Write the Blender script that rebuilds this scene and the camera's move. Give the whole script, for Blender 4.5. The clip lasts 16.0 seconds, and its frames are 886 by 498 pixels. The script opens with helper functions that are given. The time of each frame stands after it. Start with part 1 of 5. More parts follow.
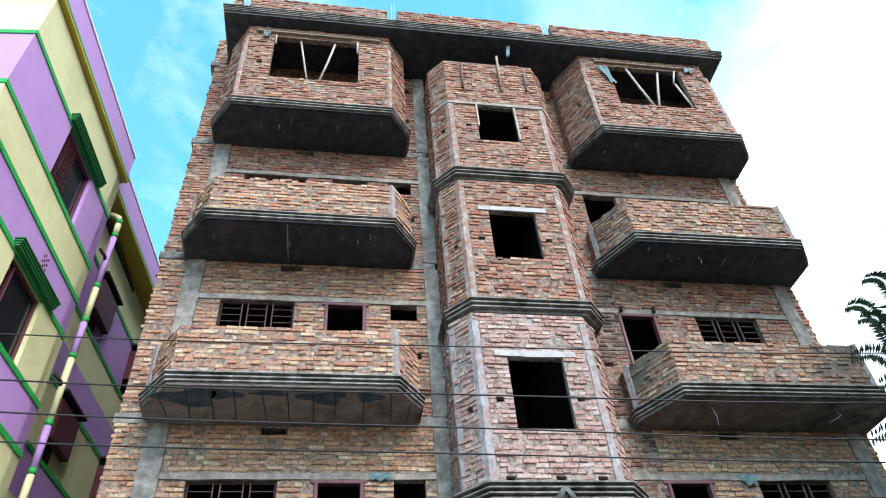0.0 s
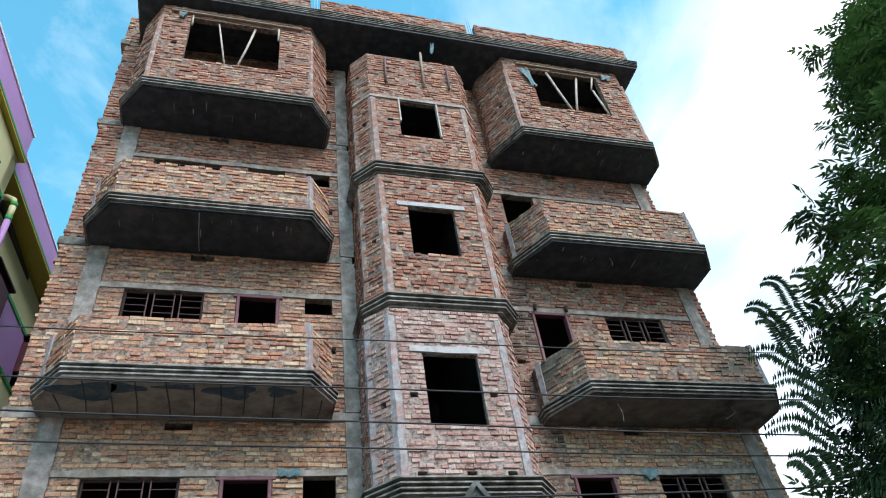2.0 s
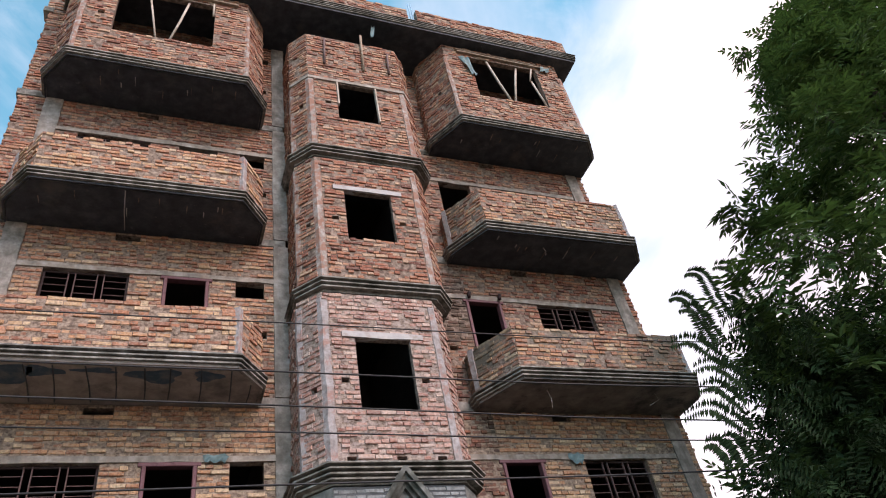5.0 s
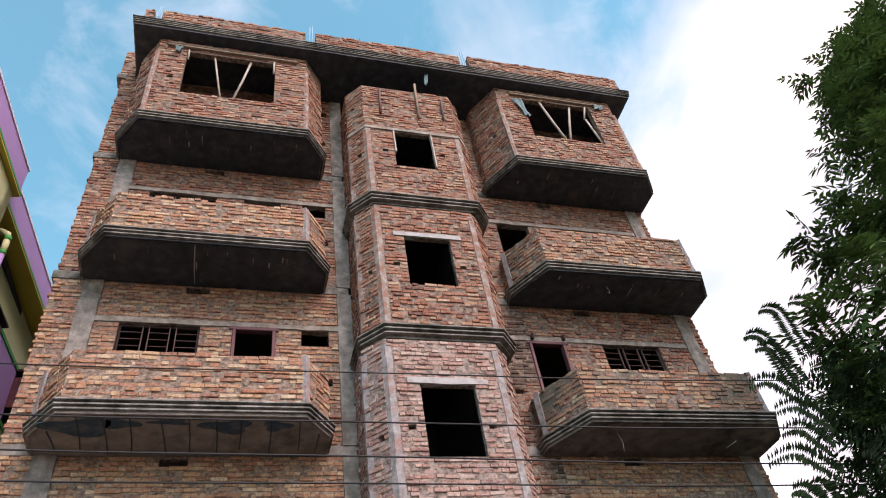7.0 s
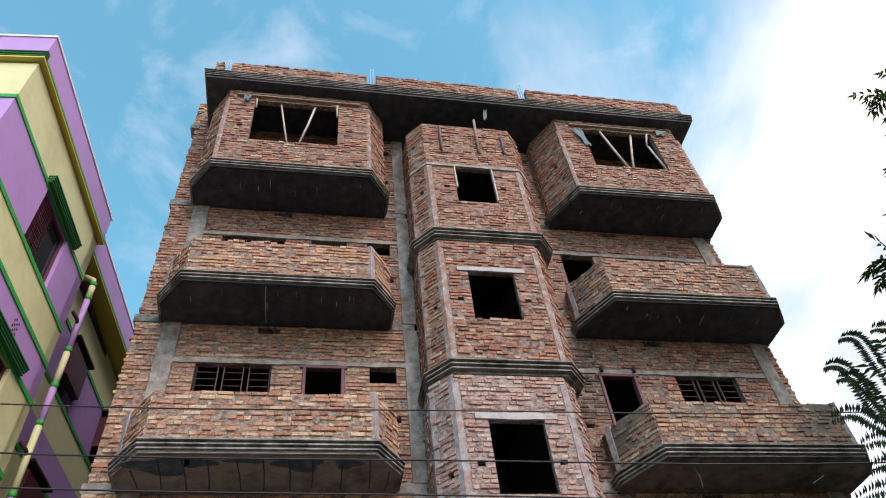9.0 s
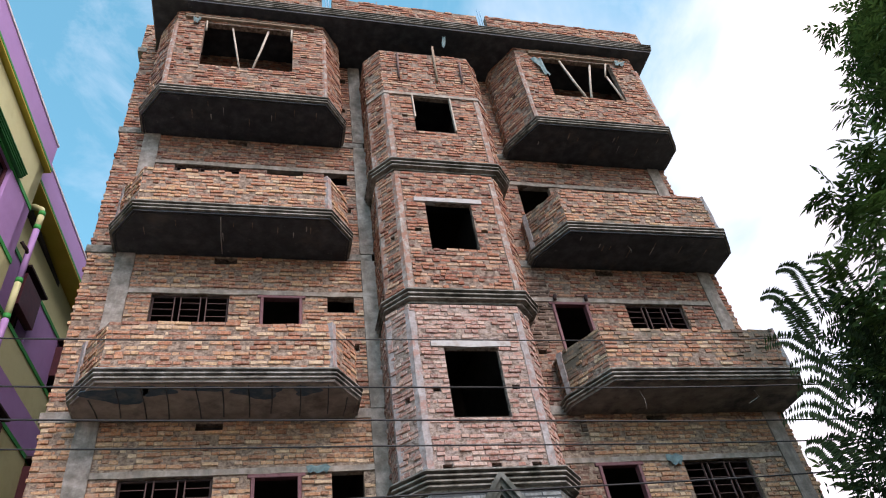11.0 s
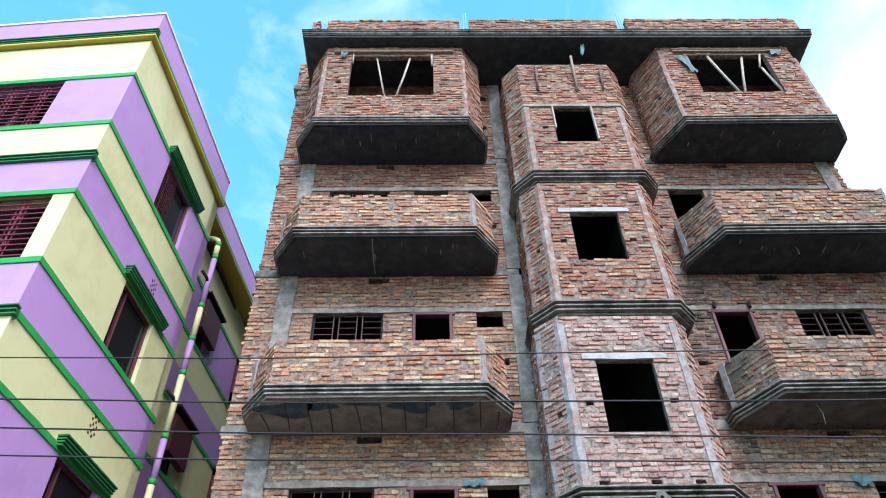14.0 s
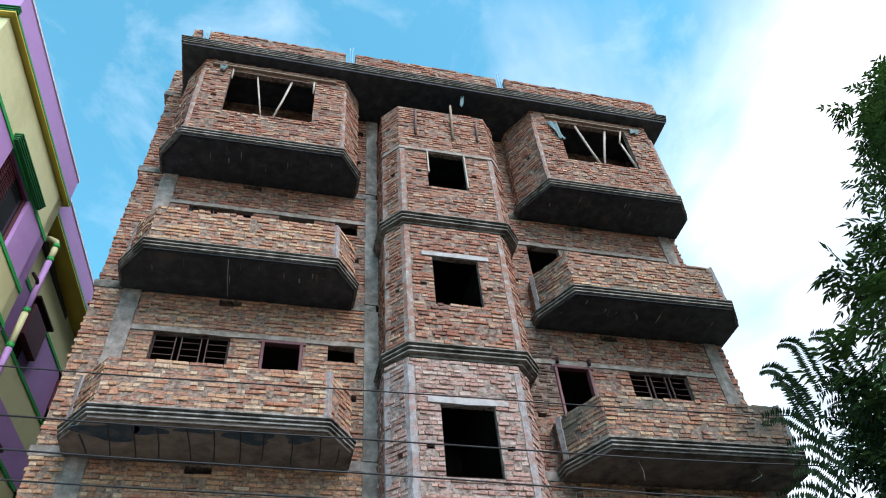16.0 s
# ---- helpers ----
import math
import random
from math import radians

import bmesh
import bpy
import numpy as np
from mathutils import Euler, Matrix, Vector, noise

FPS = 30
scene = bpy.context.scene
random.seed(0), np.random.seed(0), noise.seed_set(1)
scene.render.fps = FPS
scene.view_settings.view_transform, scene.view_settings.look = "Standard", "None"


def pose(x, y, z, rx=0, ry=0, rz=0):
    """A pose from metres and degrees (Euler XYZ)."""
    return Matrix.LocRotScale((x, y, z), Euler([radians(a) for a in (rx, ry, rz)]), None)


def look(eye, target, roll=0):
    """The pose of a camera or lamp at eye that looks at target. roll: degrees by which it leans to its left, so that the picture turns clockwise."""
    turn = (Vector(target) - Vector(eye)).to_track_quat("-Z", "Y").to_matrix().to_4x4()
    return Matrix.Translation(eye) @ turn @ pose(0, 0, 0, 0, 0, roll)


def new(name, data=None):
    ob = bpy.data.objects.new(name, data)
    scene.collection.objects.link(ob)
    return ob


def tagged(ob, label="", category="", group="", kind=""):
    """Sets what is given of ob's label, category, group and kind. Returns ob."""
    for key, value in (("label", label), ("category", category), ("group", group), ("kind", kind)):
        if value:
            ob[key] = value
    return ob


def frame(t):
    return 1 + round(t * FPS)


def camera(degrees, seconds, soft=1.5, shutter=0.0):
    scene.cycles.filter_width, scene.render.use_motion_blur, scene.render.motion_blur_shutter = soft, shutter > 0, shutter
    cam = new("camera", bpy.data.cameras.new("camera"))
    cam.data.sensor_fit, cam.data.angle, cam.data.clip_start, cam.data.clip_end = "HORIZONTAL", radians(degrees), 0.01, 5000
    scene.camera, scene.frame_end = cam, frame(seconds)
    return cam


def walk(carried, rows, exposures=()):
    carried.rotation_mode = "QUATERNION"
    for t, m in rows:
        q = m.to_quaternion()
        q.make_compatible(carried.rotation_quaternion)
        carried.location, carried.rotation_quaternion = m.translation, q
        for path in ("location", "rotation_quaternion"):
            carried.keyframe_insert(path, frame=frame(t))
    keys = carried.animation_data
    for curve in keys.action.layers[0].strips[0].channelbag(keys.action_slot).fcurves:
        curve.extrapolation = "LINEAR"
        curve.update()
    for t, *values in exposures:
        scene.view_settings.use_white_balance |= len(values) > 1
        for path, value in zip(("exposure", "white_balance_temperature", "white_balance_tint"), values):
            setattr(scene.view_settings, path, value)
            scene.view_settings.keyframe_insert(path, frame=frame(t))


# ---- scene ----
cam = camera(63.9, 16.0, soft=1.1)
PATH = [
    (0, (-2.935, -9.194, 1.626), (-2.641, -7.761, 2.99), -5.1),
    (0.5, (-2.982, -9.213, 1.652), (-2.609, -7.833, 3.051), -6.0),
    (1, (-2.961, -9.16, 1.642), (-2.555, -7.772, 3.023), -7.0),
    (1.5, (-2.9, -9.142, 1.63), (-2.392, -7.759, 2.982), -9.1),
    (2, (-2.933, -9.129, 1.628), (-2.412, -7.737, 2.966), -9.4),
    (2.5, (-2.931, -9.132, 1.632), (-2.382, -7.735, 2.954), -9.2),
    (3, (-2.951, -9.142, 1.635), (-2.324, -7.752, 2.929), -10.1),
    (3.5, (-2.911, -9.111, 1.611), (-2.226, -7.7, 2.851), -10.1),
    (3.7, (-2.871, -9.107, 1.585), (-2.186, -7.683, 2.812), -10.7),
    (5.8, (-2.928, -9.106, 1.626), (-2.243, -7.779, 2.956), -13.0),
    (6, (-2.934, -9.119, 1.63), (-2.272, -7.789, 2.969), -12.5),
    (6.5, (-2.93, -9.096, 1.693), (-2.316, -7.769, 3.058), -11.6),
    (7, (-2.966, -9.132, 1.658), (-2.436, -7.799, 3.051), -10.8),
    (7.5, (-2.98, -9.183, 1.675), (-2.523, -7.841, 3.086), -9.6),
    (8, (-2.982, -9.209, 1.679), (-2.621, -7.872, 3.122), -7.7),
    (8.5, (-2.978, -9.222, 1.666), (-2.654, -7.914, 3.144), -7.0),
    (9, (-2.951, -9.214, 1.651), (-2.606, -7.908, 3.126), -7.7),
    (9.2, (-2.941, -9.218, 1.653), (-2.556, -7.911, 3.117), -8.9),
    (11.3, (-2.893, -9.308, 1.61), (-2.43, -7.864, 2.914), -9.6),
    (11.5, (-2.839, -9.307, 1.518), (-2.45, -7.843, 2.824), -6.8),
    (12, (-2.813, -9.307, 1.551), (-2.467, -7.777, 2.793), -4.6),
    (12.5, (-2.869, -9.299, 1.573), (-2.612, -7.731, 2.788), -4.1),
    (13, (-2.852, -9.361, 1.637), (-2.739, -7.818, 2.903), -4.3),
    (13.5, (-2.812, -9.36, 1.65), (-2.817, -7.865, 2.978), -1.9),
    (14, (-2.795, -9.336, 1.6), (-2.757, -7.889, 2.98), -1.4),
    (14.5, (-2.744, -9.347, 1.594), (-2.618, -7.915, 2.985), -1.6),
    (15, (-2.769, -9.35, 1.607), (-2.489, -7.924, 2.982), -2.9),
    (15.5, (-2.764, -9.355, 1.597), (-2.421, -7.959, 2.988), -4.0),
    (16, (-2.773, -9.331, 1.585), (-2.361, -8.003, 3.023), -5.9),
]
EXPOSURES = ((0, 2.52, 6100, 14), (0.5, 2.40, 6050, 13), (1.5, 2.15, 6050, 12), (3.5, 2.08, 6600, 24), (6, 1.97, 7300, 33), (8, 2.0, 7250, 30), (9, 1.91, 6850, 25), (11.5, 2.04, 6950, 28), (12.0, 2.10, 6500, 20), (12.5, 2.44, 6080, 14), (13.5, 2.49, 5950, 14), (14, 2.42, 5980, 17), (15, 2.50, 6050, 18), (15.5, 2.33, 6100, 16), (16, 2.03, 6150, 15))
walk(cam, [(t, look(eye, target, roll)) for t, eye, target, roll in PATH], EXPOSURES)

# ---- world, sun, exposure ----
SUN_EL, SUN_AZ = 43.0, 157.0          # degrees; azimuth from +y towards +x


def build_world():
    w = bpy.data.worlds.new("world")
    scene.world = w
    w.use_nodes = True
    nt = w.node_tree
    nt.nodes.clear()
    out = nt.nodes.new("ShaderNodeOutputWorld")
    bg = nt.nodes.new("ShaderNodeBackground")
    sky = nt.nodes.new("ShaderNodeTexSky")
    sky.sky_type = "NISHITA"
    sky.sun_disc = False
    sky.sun_elevation = radians(SUN_EL)
    sky.sun_rotation = radians(SUN_AZ)
    sky.air_density, sky.dust_density, sky.ozone_density = 1.0, 0.6, 2.5
    tc = nt.nodes.new("ShaderNodeTexCoord")
    mp = nt.nodes.new("ShaderNodeMapping")
    mp.inputs["Scale"].default_value = (1.0, 1.0, 1.3)
    mp.inputs["Location"].default_value = (0.35, 0.1, 0.0)
    n1 = nt.nodes.new("ShaderNodeTexNoise")
    n1.inputs["Scale"].default_value = 1.9
    n1.inputs["Detail"].default_value = 7
    n1.inputs["Roughness"].default_value = 0.52
    n1.inputs["Distortion"].default_value = 0.35
    dot = nt.nodes.new("ShaderNodeVectorMath")
    dot.operation = "DOT_PRODUCT"
    dot.inputs[1].default_value = (0.95, 0.05, -0.22)
    add = nt.nodes.new("ShaderNodeMath")
    add.operation = "MULTIPLY_ADD"
    add.inputs[1].default_value = 0.55
    ramp = nt.nodes.new("ShaderNodeValToRGB")
    ramp.color_ramp.elements[0].position = 0.50
    ramp.color_ramp.elements[0].color = (0, 0, 0, 1)
    ramp.color_ramp.elements[1].position = 0.80
    ramp.color_ramp.elements[1].color = (1, 1, 1, 1)
    mix = nt.nodes.new("ShaderNodeMix")
    mix.data_type = "RGBA"
    mix.inputs["B"].default_value = (5.2, 5.35, 5.6, 1)
    nt.links.new(tc.outputs["Generated"], mp.inputs["Vector"])
    nt.links.new(mp.outputs["Vector"], n1.inputs["Vector"])
    nt.links.new(tc.outputs["Generated"], dot.inputs[0])
    nt.links.new(dot.outputs["Value"], add.inputs[0])
    nt.links.new(n1.outputs["Fac"], add.inputs[2])
    nt.links.new(add.outputs["Value"], ramp.inputs["Fac"])
    nt.links.new(ramp.outputs["Color"], mix.inputs["Factor"])
    mp2 = nt.nodes.new("ShaderNodeMapping")
    mp2.inputs["Scale"].default_value = (2.2, 1.6, 3.4)
    mp2.inputs["Rotation"].default_value = (0.3, 0.5, 0.4)
    n2 = nt.nodes.new("ShaderNodeTexNoise")
    n2.inputs["Scale"].default_value = 2.4
    n2.inputs["Detail"].default_value = 8
    n2.inputs["Roughness"].default_value = 0.6
    n2.inputs["Distortion"].default_value = 0.6
    r2 = nt.nodes.new("ShaderNodeMapRange")
    r2.inputs["From Min"].default_value, r2.inputs["From Max"].default_value = 0.52, 0.80
    r2.inputs["To Max"].default_value = 0.30
    wisp = nt.nodes.new("ShaderNodeMix")
    wisp.data_type = "RGBA"
    wisp.inputs["B"].default_value = (3.4, 3.6, 3.8, 1)
    nt.links.new(tc.outputs["Generated"], mp2.inputs["Vector"])
    nt.links.new(mp2.outputs["Vector"], n2.inputs["Vector"])
    nt.links.new(n2.outputs["Fac"], r2.inputs["Value"])
    nt.links.new(r2.outputs["Result"], wisp.inputs["Factor"])
    # soft grey-blue variation inside the big cloud
    r3 = nt.nodes.new("ShaderNodeMapRange")
    r3.inputs["From Min"].default_value, r3.inputs["From Max"].default_value = 0.42, 0.66
    body = nt.nodes.new("ShaderNodeMix")
    body.data_type = "RGBA"
    body.inputs["A"].default_value = (3.3, 3.36, 3.48, 1)
    body.inputs["B"].default_value = (1.6, 1.75, 1.92, 1)
    n3 = nt.nodes.new("ShaderNodeTexNoise")
    n3.inputs["Scale"].default_value = 3.1
    n3.inputs["Detail"].default_value = 5
    nt.links.new(mp.outputs["Vector"], n3.inputs["Vector"])
    nt.links.new(n3.outputs["Fac"], r3.inputs["Value"])
    nt.links.new(r3.outputs["Result"], body.inputs["Factor"])
    nt.links.new(body.outputs["Result"], mix.inputs["B"])
    hsv = nt.nodes.new("ShaderNodeHueSaturation")
    hsv.inputs["Saturation"].default_value = 1.15
    hsv.inputs["Hue"].default_value = 0.452
    hsv.inputs["Value"].default_value = 0.80
    nt.links.new(sky.outputs["Color"], hsv.inputs["Color"])
    nt.links.new(hsv.outputs["Color"], wisp.inputs["A"])
    nt.links.new(wisp.outputs["Result"], mix.inputs["A"])
    nt.links.new(mix.outputs["Result"], bg.inputs["Color"])
    bg.inputs["Strength"].default_value = 0.115
    nt.links.new(bg.outputs["Background"], out.inputs["Surface"])


build_world()
sun = new("sun", bpy.data.lights.new("sun", "SUN"))
sun.data.energy, sun.data.angle, sun.data.color = 0.95, radians(45), (1.0, 0.94, 0.87)
sun_dir = Vector((math.sin(radians(SUN_AZ)) * math.cos(radians(SUN_EL)), math.cos(radians(SUN_AZ)) * math.cos(radians(SUN_EL)), math.sin(radians(SUN_EL))))
sun.matrix_world = look(sun_dir * 40, (0, 0, 0))


# ---- materials ----
def material(name, colours, scale=6.0, rough=0.85, bump=0.25, bump_scale=60.0, vary="", stain=None, stain_scale=0.8, stain_lo=0.52, stain_hi=0.66,
             metal=0.0, spec=0.3, streak=None, streak_lo=0.5, streak_hi=0.7, smear=None):
    """Procedural surface: a ramp of colours over fine noise or a per-piece random, a large stain and vertical streaks, and bump."""
    m = bpy.data.materials.new(name)
    m.use_nodes = True
    nt = m.node_tree
    n, l = nt.nodes, nt.links
    b = n["Principled BSDF"]
    b.inputs["Roughness"].default_value = rough
    b.inputs["Metallic"].default_value = metal
    b.inputs["Specular IOR Level"].default_value = spec
    geo = n.new("ShaderNodeNewGeometry")
    fine = n.new("ShaderNodeTexNoise")
    fine.inputs["Scale"].default_value = scale
    fine.inputs["Detail"].default_value = 6
    fine.inputs["Roughness"].default_value = 0.65
    l.new(geo.outputs["Position"], fine.inputs["Vector"])
    ramp = n.new("ShaderNodeValToRGB")
    e = ramp.color_ramp.elements
    lo, hi = (0.0, 1.0) if vary else (0.3, 0.7)
    e[0].position, e[0].color = lo, (*colours[0], 1)
    e[1].position, e[1].color = hi, (*colours[-1], 1)
    for i, c in enumerate(colours[1:-1], 1):
        k = e.new(lo + (hi - lo) * i / (len(colours) - 1))
        k.color = (*c, 1)
    if vary:
        if vary == "object":
            src = n.new("ShaderNodeObjectInfo").outputs["Random"]
        else:
            src = geo.outputs["Random Per Island"]
        l.new(src, ramp.inputs["Fac"])
        val = n.new("ShaderNodeMapRange")
        val.inputs["From Min"].default_value, val.inputs["From Max"].default_value = 0.3, 0.7
        val.inputs["To Min"].default_value, val.inputs["To Max"].default_value = 0.5, 1.42
        l.new(fine.outputs["Fac"], val.inputs["Value"])
        mul = n.new("ShaderNodeVectorMath")
        mul.operation = "SCALE"
        l.new(ramp.outputs["Color"], mul.inputs[0])
        l.new(val.outputs["Result"], mul.inputs["Scale"])
        col = mul.outputs["Vector"]
    else:
        l.new(fine.outputs["Fac"], ramp.inputs["Fac"])
        col = ramp.outputs["Color"]

    def over(col, colour, sc, lo, hi, stretch):
        mp = n.new("ShaderNodeMapping")
        mp.inputs["Scale"].default_value = stretch
        l.new(geo.outputs["Position"], mp.inputs["Vector"])
        t = n.new("ShaderNodeTexNoise")
        t.inputs["Scale"].default_value = sc
        t.inputs["Detail"].default_value = 7
        t.inputs["Roughness"].default_value = 0.68
        l.new(mp.outputs["Vector"], t.inputs["Vector"])
        r = n.new("ShaderNodeMapRange")
        r.inputs["From Min"].default_value, r.inputs["From Max"].default_value = lo, hi
        r.inputs["To Max"].default_value = 0.85
        l.new(t.outputs["Fac"], r.inputs["Value"])
        x = n.new("ShaderNodeMix")
        x.data_type = "RGBA"
        x.inputs["B"].default_value = (*colour, 1)
        l.new(r.outputs["Result"], x.inputs["Factor"])
        l.new(col, x.inputs["A"])
        return x.outputs["Result"]
    if smear:
        col = over(col, smear, 15.0, 0.53, 0.70, (1, 1, 1.5))
    if stain:
        col = over(col, stain, stain_scale, stain_lo, stain_hi, (1, 1, 1))
    if streak:
        col = over(col, streak, 2.2, streak_lo, streak_hi, (2.2, 2.2, 0.22))
    l.new(col, b.inputs["Base Color"])
    if bump:
        bt = n.new("ShaderNodeTexNoise")
        bt.inputs["Scale"].default_value = bump_scale
        bt.inputs["Detail"].default_value = 5
        l.new(geo.outputs["Position"], bt.inputs["Vector"])
        bn = n.new("ShaderNodeBump")
        bn.inputs["Strength"].default_value = bump
        bn.inputs["Distance"].default_value = 0.01
        l.new(bt.outputs["Fac"], bn.inputs["Height"])
        l.new(bn.outputs["Normal"], b.inputs["Normal"])
    return m


def brick_material(name, colours, vary, smear, smear_lo, stain, stain_scale, stain_lo, stain_hi):
    """Hand-made brick: a colour for each piece, cloudy firing marks, dark pits, and patches of mortar smeared across."""
    m = bpy.data.materials.new(name)
    m.use_nodes = True
    n, l = m.node_tree.nodes, m.node_tree.links
    b = n["Principled BSDF"]
    b.inputs["Roughness"].default_value = 0.93
    b.inputs["Specular IOR Level"].default_value = 0.15
    geo = n.new("ShaderNodeNewGeometry")

    def noise(scale, detail, rough, stretch=(1, 1, 1), shift=0.0):
        mp = n.new("ShaderNodeMapping")
        mp.inputs["Scale"].default_value = stretch
        mp.inputs["Location"].default_value = (shift, shift * 0.7, shift * 1.3)
        l.new(geo.outputs["Position"], mp.inputs["Vector"])
        t = n.new("ShaderNodeTexNoise")
        t.inputs["Scale"].default_value = scale
        t.inputs["Detail"].default_value = detail
        t.inputs["Roughness"].default_value = rough
        l.new(mp.outputs["Vector"], t.inputs["Vector"])
        return t.outputs["Fac"]

    def span(fac, lo, hi, a, z):
        r = n.new("ShaderNodeMapRange")
        for key, v in (("From Min", lo), ("From Max", hi), ("To Min", a), ("To Max", z)):
            r.inputs[key].default_value = v
        l.new(fac, r.inputs["Value"])
        return r.outputs["Result"]

    def blend(col, colour, fac):
        x = n.new("ShaderNodeMix")
        x.data_type = "RGBA"
        x.inputs["B"].default_value = (*colour, 1)
        l.new(fac, x.inputs["Factor"])
        l.new(col, x.inputs["A"])
        return x.outputs["Result"]
    if vary:
        ramp = n.new("ShaderNodeValToRGB")
        ramp.color_ramp.interpolation = "CONSTANT"
        e = ramp.color_ramp.elements
        e[0].position, e[0].color = 0.0, (*colours[0], 1)
        e[1].position, e[1].color = 1.0 - 1.0 / len(colours), (*colours[-1], 1)
        for i, c in enumerate(colours[1:-1], 1):
            e.new(i / len(colours)).color = (*c, 1)
        src = n.new("ShaderNodeObjectInfo").outputs["Random"] if vary == "object" else geo.outputs["Random Per Island"]
        l.new(src, ramp.inputs["Fac"])
        col = ramp.outputs["Color"]
        col = blend(col, (0.47, 0.26, 0.175), span(noise(8.0, 4, 0.6, shift=3.1), 0.52, 0.72, 0.0, 0.4))
        col = blend(col, (0.20, 0.085, 0.075), span(noise(11.0, 4, 0.6, shift=7.7), 0.54, 0.74, 0.0, 0.55))
        mul = n.new("ShaderNodeVectorMath")
        mul.operation = "SCALE"
        l.new(col, mul.inputs[0])
        l.new(span(noise(34.0, 6, 0.7), 0.32, 0.68, 0.48, 1.45), mul.inputs["Scale"])
        col = mul.outputs["Vector"]
    else:
        ramp = n.new("ShaderNodeValToRGB")
        e = ramp.color_ramp.elements
        e[0].position, e[0].color = 0.32, (*colours[0], 1)
        e[1].position, e[1].color = 0.66, (*colours[-1], 1)
        e.new(0.48).color = (*colours[1], 1)
        l.new(noise(13.0, 6, 0.7), ramp.inputs["Fac"])
        col = ramp.outputs["Color"]
    # the same patches of smeared mortar run over bricks and joints alike
    col = blend(col, smear, span(noise(19.0, 8, 0.74, (0.8, 0.8, 1.5)), smear_lo - 0.05, smear_lo + 0.14, 0.0, 0.74))
    col = blend(col, stain, span(noise(stain_scale, 7, 0.7, shift=1.3), stain_lo, stain_hi, 0.0, 0.85))
    l.new(col, b.inputs["Base Color"])
    bn = n.new("ShaderNodeBump")
    bn.inputs["Strength"].default_value = 0.9
    bn.inputs["Distance"].default_value = 0.012
    l.new(noise(30.0, 6, 0.7), bn.inputs["Height"])
    l.new(bn.outputs["Normal"], b.inputs["Normal"])
    return m


LIME = (0.40, 0.305, 0.25)
MOSS = (0.10, 0.095, 0.075)
RED = ((0.25, 0.09, 0.056), (0.32, 0.138, 0.082), (0.14, 0.06, 0.046), (0.36, 0.185, 0.115), (0.27, 0.108, 0.068), (0.42, 0.28, 0.19), (0.30, 0.118, 0.072), (0.36, 0.20, 0.128), (0.18, 0.078, 0.056))
TAN = ((0.34, 0.15, 0.088), (0.42, 0.23, 0.125), (0.23, 0.10, 0.066), (0.44, 0.285, 0.165), (0.36, 0.168, 0.098), (0.49, 0.355, 0.235), (0.33, 0.142, 0.084), (0.41, 0.21, 0.116), (0.24, 0.11, 0.074))
PALE = ((0.32, 0.15, 0.113), (0.38, 0.20, 0.152), (0.21, 0.10, 0.08), (0.42, 0.26, 0.20), (0.32, 0.15, 0.115), (0.47, 0.345, 0.285), (0.34, 0.18, 0.137), (0.25, 0.122, 0.096), (0.39, 0.225, 0.18))
OCHRE = ((0.37, 0.18, 0.098), (0.45, 0.265, 0.145), (0.25, 0.12, 0.072), (0.47, 0.32, 0.19), (0.39, 0.20, 0.11), (0.52, 0.385, 0.255), (0.36, 0.165, 0.09), (0.44, 0.245, 0.135), (0.26, 0.13, 0.08))
JOINT = ((0.045, 0.032, 0.026), (0.14, 0.10, 0.078), (0.33, 0.26, 0.21))
BRICKS, MORTAR = {}, {}
for key, ramp_colours, sm, sm_lo, st, sc, slo, shi in (
        ("red", RED, (0.35, 0.25, 0.205), 0.53, LIME, 2.0, 0.62, 0.80), ("tan", TAN, (0.44, 0.33, 0.255), 0.52, LIME, 2.0, 0.60, 0.80),
        ("pale", PALE, (0.44, 0.36, 0.33), 0.49, (0.42, 0.345, 0.315), 2.2, 0.55, 0.76), ("mossy", TAN, (0.38, 0.30, 0.255), 0.53, MOSS, 0.9, 0.47, 0.62),
        ("ochre", OCHRE, (0.45, 0.34, 0.245), 0.51, (0.42, 0.325, 0.24), 2.0, 0.58, 0.78),
        ("corner_dark", RED, (0.22, 0.18, 0.15), 0.53, (0.055, 0.05, 0.042), 0.8, 0.42, 0.58)):
    BRICKS[key] = tuple(brick_material("brick_%s_%s" % (key, v), ramp_colours, v, sm, sm_lo, st, sc, slo, shi) for v in ("object", "island"))
    MORTAR[key] = brick_material("mortar_%s" % key, JOINT, "", sm, sm_lo, st, sc, slo, shi)
mortar = MORTAR["tan"]
concrete = material("concrete", ((0.16, 0.133, 0.108), (0.27, 0.235, 0.20), (0.39, 0.35, 0.31)), 7, 0.9, 0.35, 40, stain=(0.26, 0.16, 0.11), stain_scale=3.0, stain_lo=0.55, stain_hi=0.75, streak=(0.14, 0.135, 0.12))
lintel_mat = material("pale_lintel", ((0.30, 0.285, 0.28), (0.38, 0.365, 0.36), (0.44, 0.425, 0.42)), 8, 0.9, 0.4, 40, stain=(0.24, 0.20, 0.17), stain_scale=4.0)
column_mat = material("mottled_column", ((0.13, 0.112, 0.097), (0.25, 0.222, 0.196), (0.38, 0.35, 0.32)), 6, 0.9, 0.5, 30, stain=(0.10, 0.095, 0.08), stain_scale=2.4, stain_lo=0.5, stain_hi=0.66, streak=(0.12, 0.115, 0.10), streak_lo=0.5)
